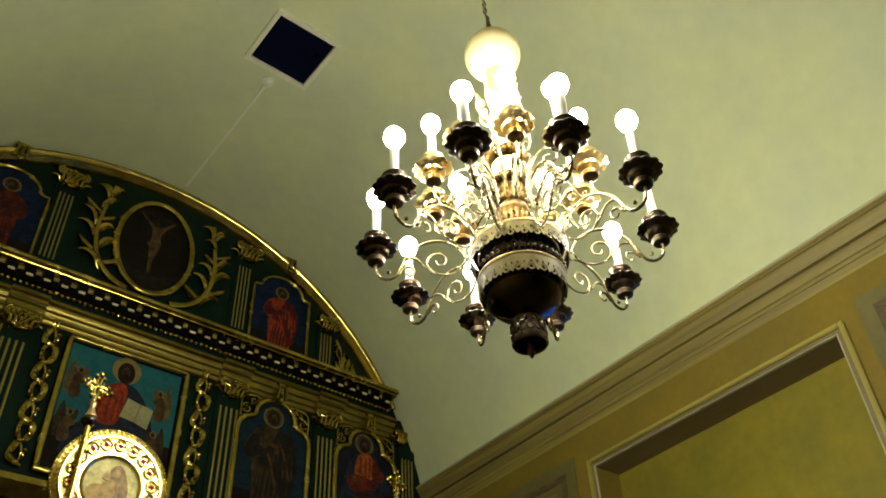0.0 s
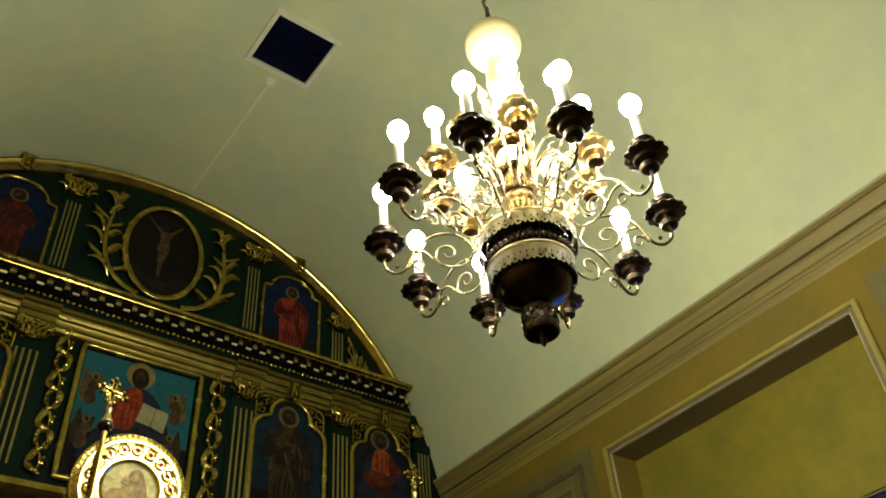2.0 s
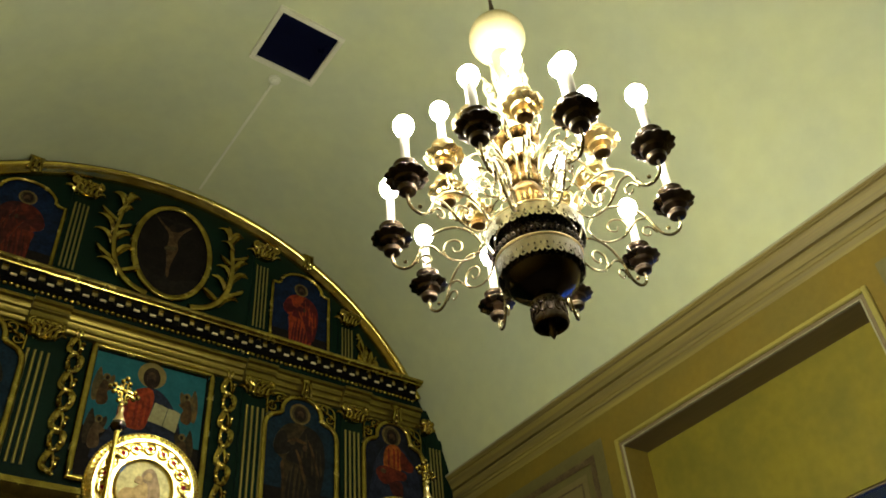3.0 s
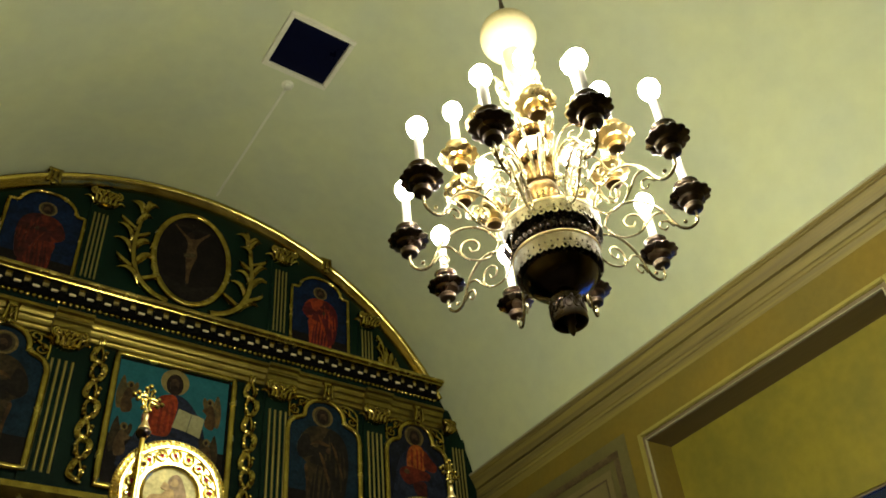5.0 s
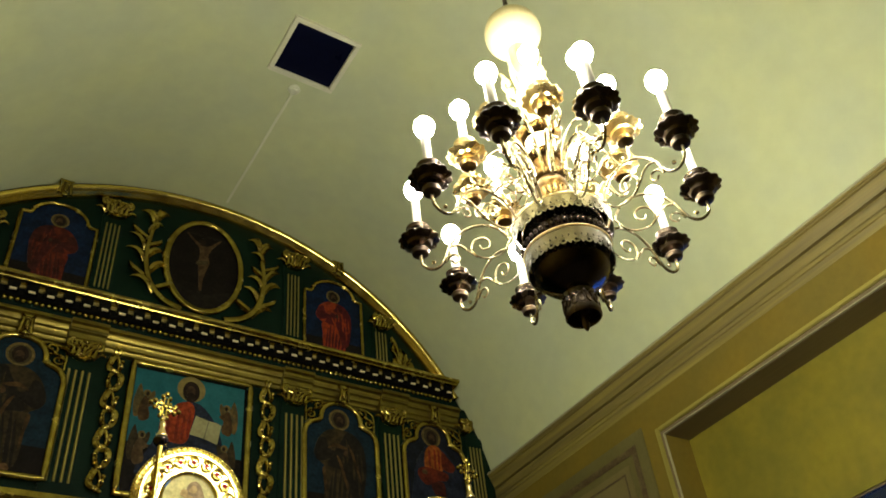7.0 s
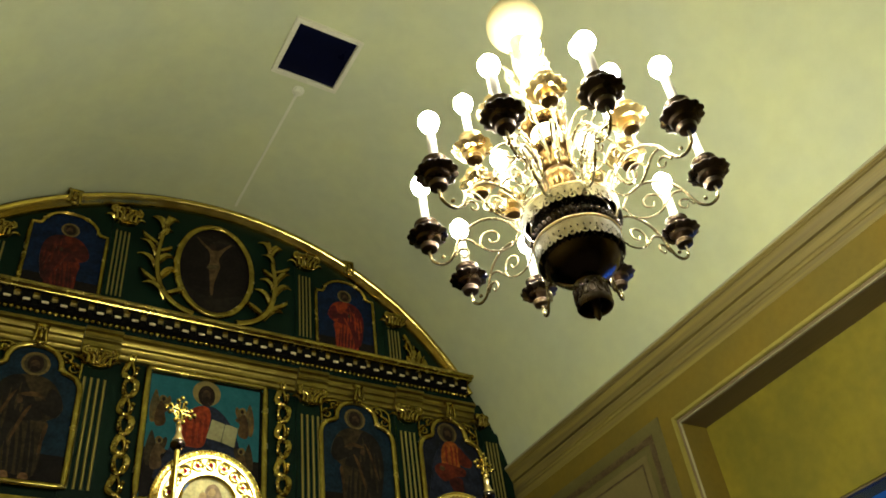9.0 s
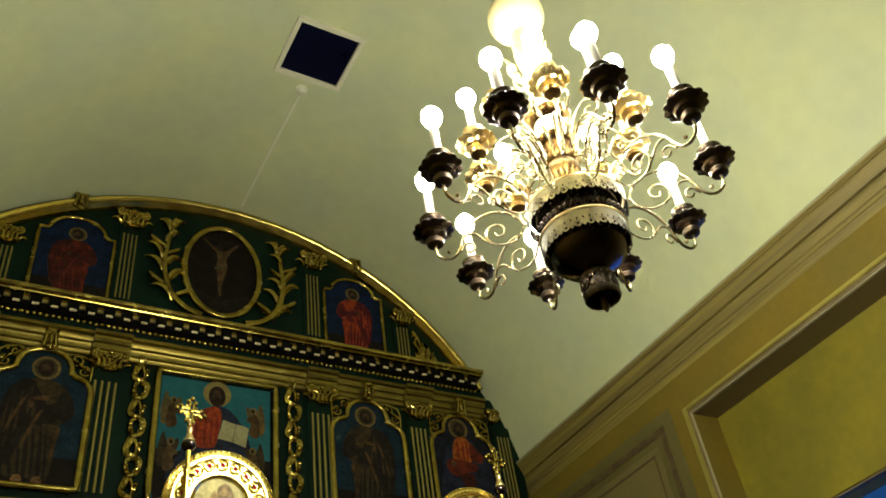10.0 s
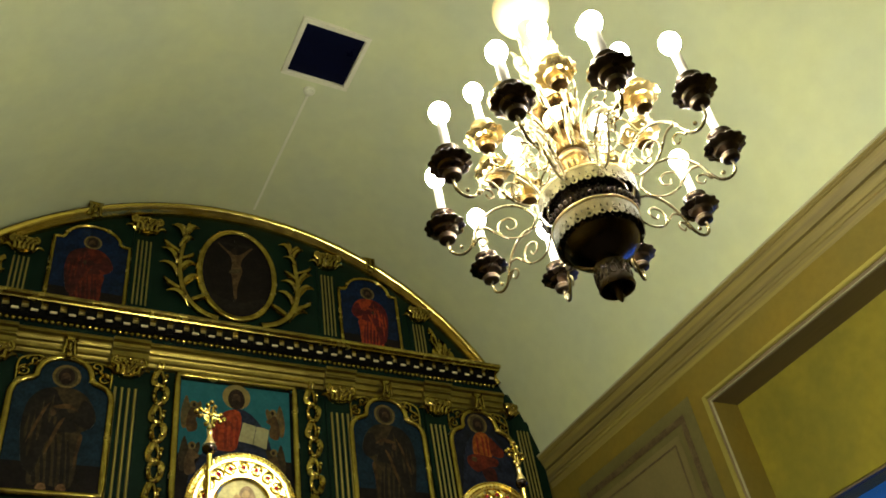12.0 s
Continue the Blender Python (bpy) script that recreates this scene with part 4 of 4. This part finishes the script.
def gallery(r, z, count, h):
    """A pierced, scalloped band, h high, that hangs from a ring: round and pointed tongues by turns, with a row of holes."""
    b = bmesh.new()
    step = 2 * math.pi / count

    def at(a, y, d=0.0):
        return b.verts.new(((r + d) * math.cos(a), (r + d) * math.sin(a), z - y))
    for k in range(count):
        a = step * k
        # the plain strip with a square hole in each bay
        cols = (a - step / 2, a - step * 0.09, a + step * 0.09, a + step / 2)
        rows = (0, h * 0.42, h * 0.54, h * 0.62)
        g = [[at(u, y) for u in cols] for y in rows]
        for i in range(3):
            for j in range(3):
                if (i, j) != (1, 1):
                    b.faces.new((g[i][j], g[i][j + 1], g[i + 1][j + 1], g[i + 1][j]))
        if k % 2:
            # round tongue with an eye
            n = 14
            ro = min(h * 0.20, step * r * 0.62)
            cy, ri = h * 0.60 + ro * 0.85, ro * 0.40
            ring = [[at(a + q * math.cos(2 * math.pi * m / n) / r, cy - q * math.sin(2 * math.pi * m / n)) for m in range(n)] for q in (ro, ri)]
            for m in range(n):
                b.faces.new((ring[0][m], ring[0][(m + 1) % n], ring[1][(m + 1) % n], ring[1][m]))
        else:
            p = [at(a + u * step, y * h) for u, y in ((-0.50, 0.621), (0.50, 0.621), (0.44, 0.74), (0.24, 0.88), (0, 0.95), (-0.24, 0.88), (-0.44, 0.74))]
            b.faces.new(p)
    bmesh.ops.remove_doubles(b, verts=b.verts, dist=1e-5)
    bmesh.ops.solidify(b, geom=b.faces[:], thickness=0.0014)
    return b


def circle(r, z, n=64):
    return [(r * math.cos(2 * math.pi * k / n), r * math.sin(2 * math.pi * k / n), z) for k in range(n)]


part("upper_ring", tube(circle(0.152, 3.318), 0.0042, 8, None, True), BRASS, chandelier, "", 60)
part("upper_gallery", gallery(0.152, 3.316, 48, 0.056), BAND, chandelier, "pierced scalloped brass band")
part("lower_ring", tube(circle(0.130, 3.208), 0.0050, 8, None, True), BRASS, chandelier, "", 60)
part("lower_gallery", gallery(0.130, 3.206, 44, 0.068), BAND, chandelier, "pierced scalloped brass band")
bm = bmesh.new()
for k in range(44):
    a = 2 * math.pi * k / 44
    bmesh.ops.create_uvsphere(bm, u_segments=6, v_segments=5, radius=0.0065, matrix=Matrix.Translation((0.134 * math.cos(a), 0.134 * math.sin(a), 3.232)))
part("bead_ring", bm, DARK_METAL, chandelier, "", 60)

# central stem
part("vase", lathe([(0.050, 3.33), (0.056, 3.36), (0.050, 3.40), (0.046, 3.43), (0.052, 3.45), (0.056, 3.475), (0.048, 3.50), (0.036, 3.52), (0.034, 3.56), (0.046, 3.575), (0.050, 3.60), (0.040, 3.63), (0.030, 3.65)], 32), VASE, chandelier, "", 50)
for r, z in ((0.052, 3.50), (0.062, 3.585), (0.075, 3.70)):
    part("scalloped_collar", scallop_collar(r * 0.72, r, z, z + 0.03, 10, 0.08), VASE, chandelier, "", 50)
part("stem", lathe([(0.030, 3.64), (0.048, 3.68), (0.052, 3.71), (0.040, 3.75), (0.026, 3.78), (0.026, 3.86), (0.042, 3.90), (0.046, 3.94), (0.032, 3.99), (0.024, 4.02), (0.040, 4.05), (0.044, 4.09), (0.030, 4.13), (0.034, 4.19), (0.034, 4.21)], 28), GLOBE, chandelier, "", 50)
part("globe", lathe([(0.030, 4.200)] + [(0.108 * math.cos(radians(q)), 4.312 + 0.108 * math.sin(radians(q))) for q in range(-72, 91, 9)], 40), GLOBE, chandelier, "large polished brass globe", 70)
part("spindle", lathe([(0.010, 4.418), (0.012, 4.43), (0.009, 4.46), (0.011, 4.50), (0.007, 4.545), (0.009, 4.555), (0.004, 4.57)], 12), DARK_METAL, chandelier, "", 50)
bm = bmesh.new()
for k in range(8):
    a = 2 * math.pi * (k + 0.3) / 8
    c, s = math.cos(a), math.sin(a)
    pts = smoothed([(0.030, 0, 3.93), (0.060, 0, 3.95), (0.080, 0, 3.99), (0.078, 0, 4.03), (0.060, 0, 4.035), (0.058, 0, 4.012), (0.068, 0, 4.008)])
    tube([(p.x * c, p.x * s, p.z) for p in pts], 0.0065, 6, bm)
    tube([(p.x * c, p.x * s, p.z) for p in smoothed([(0.070, 0, 4.03), (0.078, 0, 4.06), (0.088, 0, 4.075)])], lambda t: 0.009 * (1 - t) + 0.002, 6, bm)
part("bracket_crown", bm, GLOBE, chandelier, "", 60)

# arms
ARM = smoothed([(0.443, 0, 3.312), (0.443, 0, 3.29), (0.436, 0, 3.264), (0.412, 0, 3.246), (0.386, 0, 3.252), (0.368, 0, 3.280), (0.350, 0, 3.322), (0.318, 0, 3.362), (0.278, 0, 3.383), (0.235, 0, 3.382), (0.196, 0, 3.360), (0.172, 0, 3.325), (0.162, 0, 3.300)], 5)
LOOP = smoothed([(0.368, 0, 3.262), (0.350, 0, 3.285), (0.330, 0, 3.283), (0.325, 0, 3.263), (0.340, 0, 3.252), (0.349, 0, 3.265)], 5)
SCROLL = smoothed([(0.350, 0, 3.322), (0.318, 0, 3.318), (0.292, 0, 3.288), (0.262, 0, 3.258), (0.222, 0, 3.247), (0.186, 0, 3.262), (0.166, 0, 3.300)], 5)
INNER = smoothed([(0.270, 0, 3.262), (0.284, 0, 3.292), (0.274, 0, 3.324), (0.246, 0, 3.332), (0.226, 0, 3.314), (0.230, 0, 3.290), (0.250, 0, 3.286), (0.256, 0, 3.302)], 5)
BALL = (0.404, 0, 3.272)


def arm(fr=lambda p: p, r=0.0050):
    b = bmesh.new()
    tube([fr(p) for p in ARM], lambda t: r * (1.05 - 0.15 * t), 8, b)
    for c in (LOOP, SCROLL, INNER):
        tube([fr(p) for p in c], lambda t: r * (0.85 - 0.25 * t), 8, b)
    bmesh.ops.create_uvsphere(b, u_segments=8, v_segments=6, radius=0.007, matrix=Matrix.Translation(fr(Vector(BALL))))
    return mesh("arm", b, SILVERED, 60)


def high(p):
    """The arm's line for the smaller upper ring."""
    t = (p[0] - 0.162) / 0.283
    return Vector((0.078 + 0.187 * t, 0, p[2] * 0.9 + 0.552 - 0.03 * (1 - t)))


arm_low, arm_high = arm(), arm(high, 0.0043)
SCALLOPS = 12
wave = lambda a, i: 1 + (0.056 * (abs(math.sin(a * SCALLOPS / 2)) - 0.5) * 2 if i in (10, 11) else 0)
b = lathe([(0.003, -0.046), (0.014, -0.047), (0.024, -0.042), (0.027, -0.030), (0.022, -0.024), (0.013, -0.018), (0.022, -0.014), (0.034, -0.010), (0.038, -0.002), (0.050, 0.002), (0.0585, 0.010), (0.0575, 0.013), (0.036, 0.010), (0.033, 0.022), (0.026, 0.028),
           (0.024, 0.038), (0.033, 0.044), (0.036, 0.056), (0.033, 0.058), (0.016, 0.050)], 72, None, wave)
# the cup's underside takes a darker tone on the upper ring
for f in b.faces:
    f.material_index = 1 if f.calc_center_median().z < -0.020 else 0
dish = mesh("candle_dish", b, [DARK_METAL, DARK_METAL], 40)
# one metal in both rings: the lit and unlit look is put into colour
dish_high = dish.copy()
dish_high.materials[0], dish_high.materials[1] = LIT_BRASS, VASE
sleeve = mesh("candle_sleeve", lathe([(0.0125, 0.048), (0.0130, 0.06), (0.0128, 0.168), (0.0135, 0.176), (0.012, 0.181)], 16), SLEEVE, 50)
# wider than the true bulb: part of its glare is put into the shape
bulb = mesh("bulb", lathe([(0.009, 0.180), (0.013, 0.183), (0.024, 0.196), (0.030, 0.214), (0.028, 0.231), (0.018, 0.246), (0.004, 0.252)], 24), LAMP, 80)
for r, z, phase, am, dm in ((0.443, 3.358, -6, arm_low, dish), (0.265, 3.598, 15, arm_high, dish_high)):
    for k in range(10):
        turn = Matrix.Rotation(radians(phase + 36 * k), 4, "Z")
        here = turn @ Matrix.Translation((r, 0, z)) @ Matrix.Diagonal((1.08, 1.08, 1.08, 1))
        put("arm", am, chandelier, turn)
        put("candle_dish", dm, chandelier, here)
        s = put("candle_sleeve", sleeve, chandelier, here @ Matrix.Rotation(radians(random.uniform(-2, 2)), 4, "X"))
        put("bulb", bulb, s, Matrix())

# scrolls that stand between the upper arms
CROWN = smoothed([(0.056, 0, 3.50), (0.066, 0, 3.58), (0.094, 0, 3.655), (0.138, 0, 3.690), (0.178, 0, 3.672), (0.188, 0, 3.632), (0.162, 0, 3.608), (0.138, 0, 3.622), (0.140, 0, 3.650), (0.160, 0, 3.652)], 5)
TAIL = smoothed([(0.070, 0, 3.60), (0.104, 0, 3.612), (0.128, 0, 3.585), (0.118, 0, 3.552), (0.094, 0, 3.556), (0.094, 0, 3.580)], 5)
b = tube(CROWN, lambda t: 0.0050 - 0.0014 * t, 7)
tube(TAIL, lambda t: 0.0042 - 0.0010 * t, 7, b)
crown = mesh("crown_scroll", b, SILVERED, 60)
for k in range(10):
    put("crown_scroll", crown, chandelier, Matrix.Rotation(radians(33 + 36 * k), 4, "Z"))

# the chain up to the vault
chain = thing("chain", "pale brass chain and hook holding the chandelier", "chain", at=(XC, CY, 0))
link = mesh("link", tube([(0.008 * math.cos(a), 0, 0.015 * math.sin(a)) for a in [2 * math.pi * k / 14 for k in range(14)]], 0.0032, 6, None, True), SILVERED, 60)
z, k = 4.578, 0
while z < ZC + RAD - 0.03:
    put("link", link, chain, Matrix.Translation((0, 0, z)) @ Matrix.Rotation(radians(90 * (k % 2) + 20), 4, "Z"))
    z, k = z + 0.0225, k + 1
part("ceiling_rose", lathe([(0.06, 0), (0.062, -0.012), (0.04, -0.03), (0.012, -0.04), (0.008, -0.06)], 24), BRASS, chain, "", 50).location = (0, 0, ZC + RAD + 0.004)

# ---- two standards with round icons in front of the screen ----
JEWEL = material("dark red glass stone", (0.25, 0.01, 0.02), 0.12, 0, 40, 9, 0.1, 0.3, 0.0)
PALE = painted("pale icon ground", (0.56, 0.50, 0.20), (0.48, 0.42, 0.16))
ROSE = painted("faded rose paint", (0.42, 0.29, 0.10), (0.34, 0.23, 0.085))
BROWN = painted("faded brown paint", (0.29, 0.20, 0.09), (0.22, 0.15, 0.07))


def standard(at, s):
    """Round gilded icon on a staff with a cross; s: the side on which the staff stands."""
    p = thing("processional_icon", "round gilded icon on a tall staff with a cross", "icon", "standards before the screen", at=at)
    rim = lathe([(0.098, 0.0), (0.100, 0.020), (0.108, 0.026), (0.114, 0.018), (0.122, 0.018), (0.150, 0.020), (0.174, 0.018), (0.178, 0.026), (0.186, 0.026), (0.190, 0.016), (0.200, 0.012), (0.212, 0.006), (0.214, -0.008), (0.205, -0.014), (0.098, -0.010)], 72)
    bmesh.ops.rotate(rim, verts=rim.verts, matrix=Matrix.Rotation(radians(90), 3, "X"))
    disc = part("disc", rim, DISC, p, "", 35)
    b = bmesh.new()
    for k in range(108):
        a = 2 * math.pi * k / 108
        blob(b, 0.211 * math.cos(a), -0.008, 0.211 * math.sin(a), 0.0055, 0.0055, 0.0055, 6)
    for k in range(60):
        a = 2 * math.pi * k / 60
        tube([(q * math.cos(a + d), -0.018, q * math.sin(a + d)) for q, d in ((0.189, -0.03), (0.197, 0.03), (0.205, -0.02))], 0.0026, 5, b)
    part("beading", b, GOLD_BRIGHT, disc, "", 60)
    for k in range(18):
        a = 2 * math.pi * (k + 0.5) / 18
        c = Vector((0.149 * math.cos(a), -0.024, 0.150 * math.sin(a)))
        b = tube([c + Vector((0.021 * math.cos(t), 0, 0.021 * math.sin(t))) for t in [2 * math.pi * j / 14 for j in range(14)]], 0.0035, 5, None, True)
        for j in range(6):
            t = 2 * math.pi * j / 6
            tube([c + Vector((0.008 * math.cos(t), 0, 0.008 * math.sin(t))), c + Vector((0.020 * math.cos(t), 0, 0.020 * math.sin(t)))], 0.0022, 5, b)
        part("rosette", b, GOLD_BRIGHT, disc, "", 60)
        b = bmesh.new()
        blob(b, c.x, c.y + 0.001, c.z, 0.0085, 0.006, 0.0085)
        part("stone", b, JEWEL, disc, "", 60)
    board = part("painting", plate(ellipse(0, 0, 0.099, 0.099, 40), -0.012, -0.002), PALE, p)
    disc.rotation_euler.x = board.rotation_euler.x = radians(3.5)
    disc.rotation_euler.z = board.rotation_euler.z = radians(-1)
    for name, pts, y, m in (("robe", [(-0.085, -0.05), (-0.03, -0.093), (0.05, -0.085), (0.062, -0.02), (0.04, 0.045), (0.01, 0.055), (-0.03, 0.0), (-0.07, -0.01)], -0.0135, ROSE),
                            ("mantle", [(0.0, -0.09), (0.05, -0.085), (0.066, -0.02), (0.045, 0.05), (0.018, 0.062), (0.012, 0.02), (0.02, -0.03)], -0.0145, BROWN),
                            ("hood", [(-0.012, 0.03), (0.03, 0.02), (0.045, 0.05), (0.022, 0.078), (-0.006, 0.066)], -0.0155, BROWN),
                            ("head", [(-0.004, 0.036), (0.020, 0.032), (0.026, 0.052), (0.008, 0.062)], -0.0165, ROSE),
                            ("small_head", [(-0.036, 0.020), (-0.012, 0.014), (-0.008, 0.036), (-0.028, 0.042)], -0.0165, ROSE)):
        part(name, plate(soft(pts), y, -0.011), m, board)
    x = s * 0.138
    staff = part("staff", lathe([(0.011, -at[2] + 0.05), (0.010, -1.0), (0.0095, 0.200)], 14), GOLD_BRIGHT, p, "", 50)
    staff.location = (x, -0.042, 0)
    part("foot", lathe([(0.16, -at[2]), (0.16, -at[2] + 0.02), (0.05, -at[2] + 0.05), (0.014, -at[2] + 0.09)], 24), DARK_METAL, p, "", 50).location = (x, -0.042, 0)
    for z in (-0.12, 0.10):
        part("bracket", box(min(x, x - s * 0.03), max(x, x - s * 0.03), -0.042, -0.016, z - 0.006, z + 0.006, None, 0.002), GOLD, p)
    # the ball's dark reflection comes from its metal's colour
    orb = part("orb", lathe([(0.010, 0.184), (0.020, 0.190), (0.028, 0.202), (0.029, 0.212), (0.024, 0.222), (0.014, 0.228)], 20), BOWL, p, "dark polished ball", 60)
    neck = part("neck", lathe([(0.020, 0.224), (0.021, 0.230), (0.016, 0.238), (0.012, 0.250), (0.008, 0.264), (0.011, 0.272), (0.011, 0.282), (0.006, 0.288), (0.005, 0.31)], 18), BRASS, p, "", 50)
    neck.location = (x, -0.042, 0)
    orb.location = (x, -0.042, 0)
    b = bmesh.new()
    cz = 0.352
    for k in range(4):
        a = math.pi / 2 * k
        c, q = math.cos(a), math.sin(a)
        for off in (-0.007, 0.007):
            tube([(off * q + 0.004 * c, 0, -off * c + 0.004 * q + cz), (off * q + 0.034 * c, 0, -off * c + 0.034 * q + cz)], 0.0048, 6, b)
        for d, e in ((0.038, 0.013), (0.038, -0.013), (0.053, 0.0)):
            blob(b, d * c - e * q, 0, d * q + e * c + cz, 0.0095, 0.008, 0.0095, 8)
        d = math.pi / 4 + a
        tube([(0.010 * math.cos(d), 0, 0.010 * math.sin(d) + cz), (0.032 * math.cos(d), 0, 0.032 * math.sin(d) + cz)], 0.0028, 5, b)
        tube([(0.034 * c, 0, 0.034 * q + cz), (0.026 * math.cos(d), 0, 0.026 * math.sin(d) + cz), (-0.034 * q, 0, 0.034 * c + cz)], 0.0028, 5, b)
    blob(b, 0, 0, cz, 0.012, 0.009, 0.012, 8)
    part("cross", b, GOLD, p, "openwork gilded cross", 60).matrix_basis = Matrix.Translation((x, -0.042, 0)) @ Matrix.Rotation(radians(12), 4, "Z") @ Matrix.Translation((0, 0, cz)) @ Matrix.Rotation(radians(4), 4, "Y") @ Matrix.Scale(1.12, 4) @ Matrix.Translation((0, 0, -cz))
    return p


standard((0.900, 3.0, 3.028), -1)
standard((2.035, 3.0, 2.998), 1)
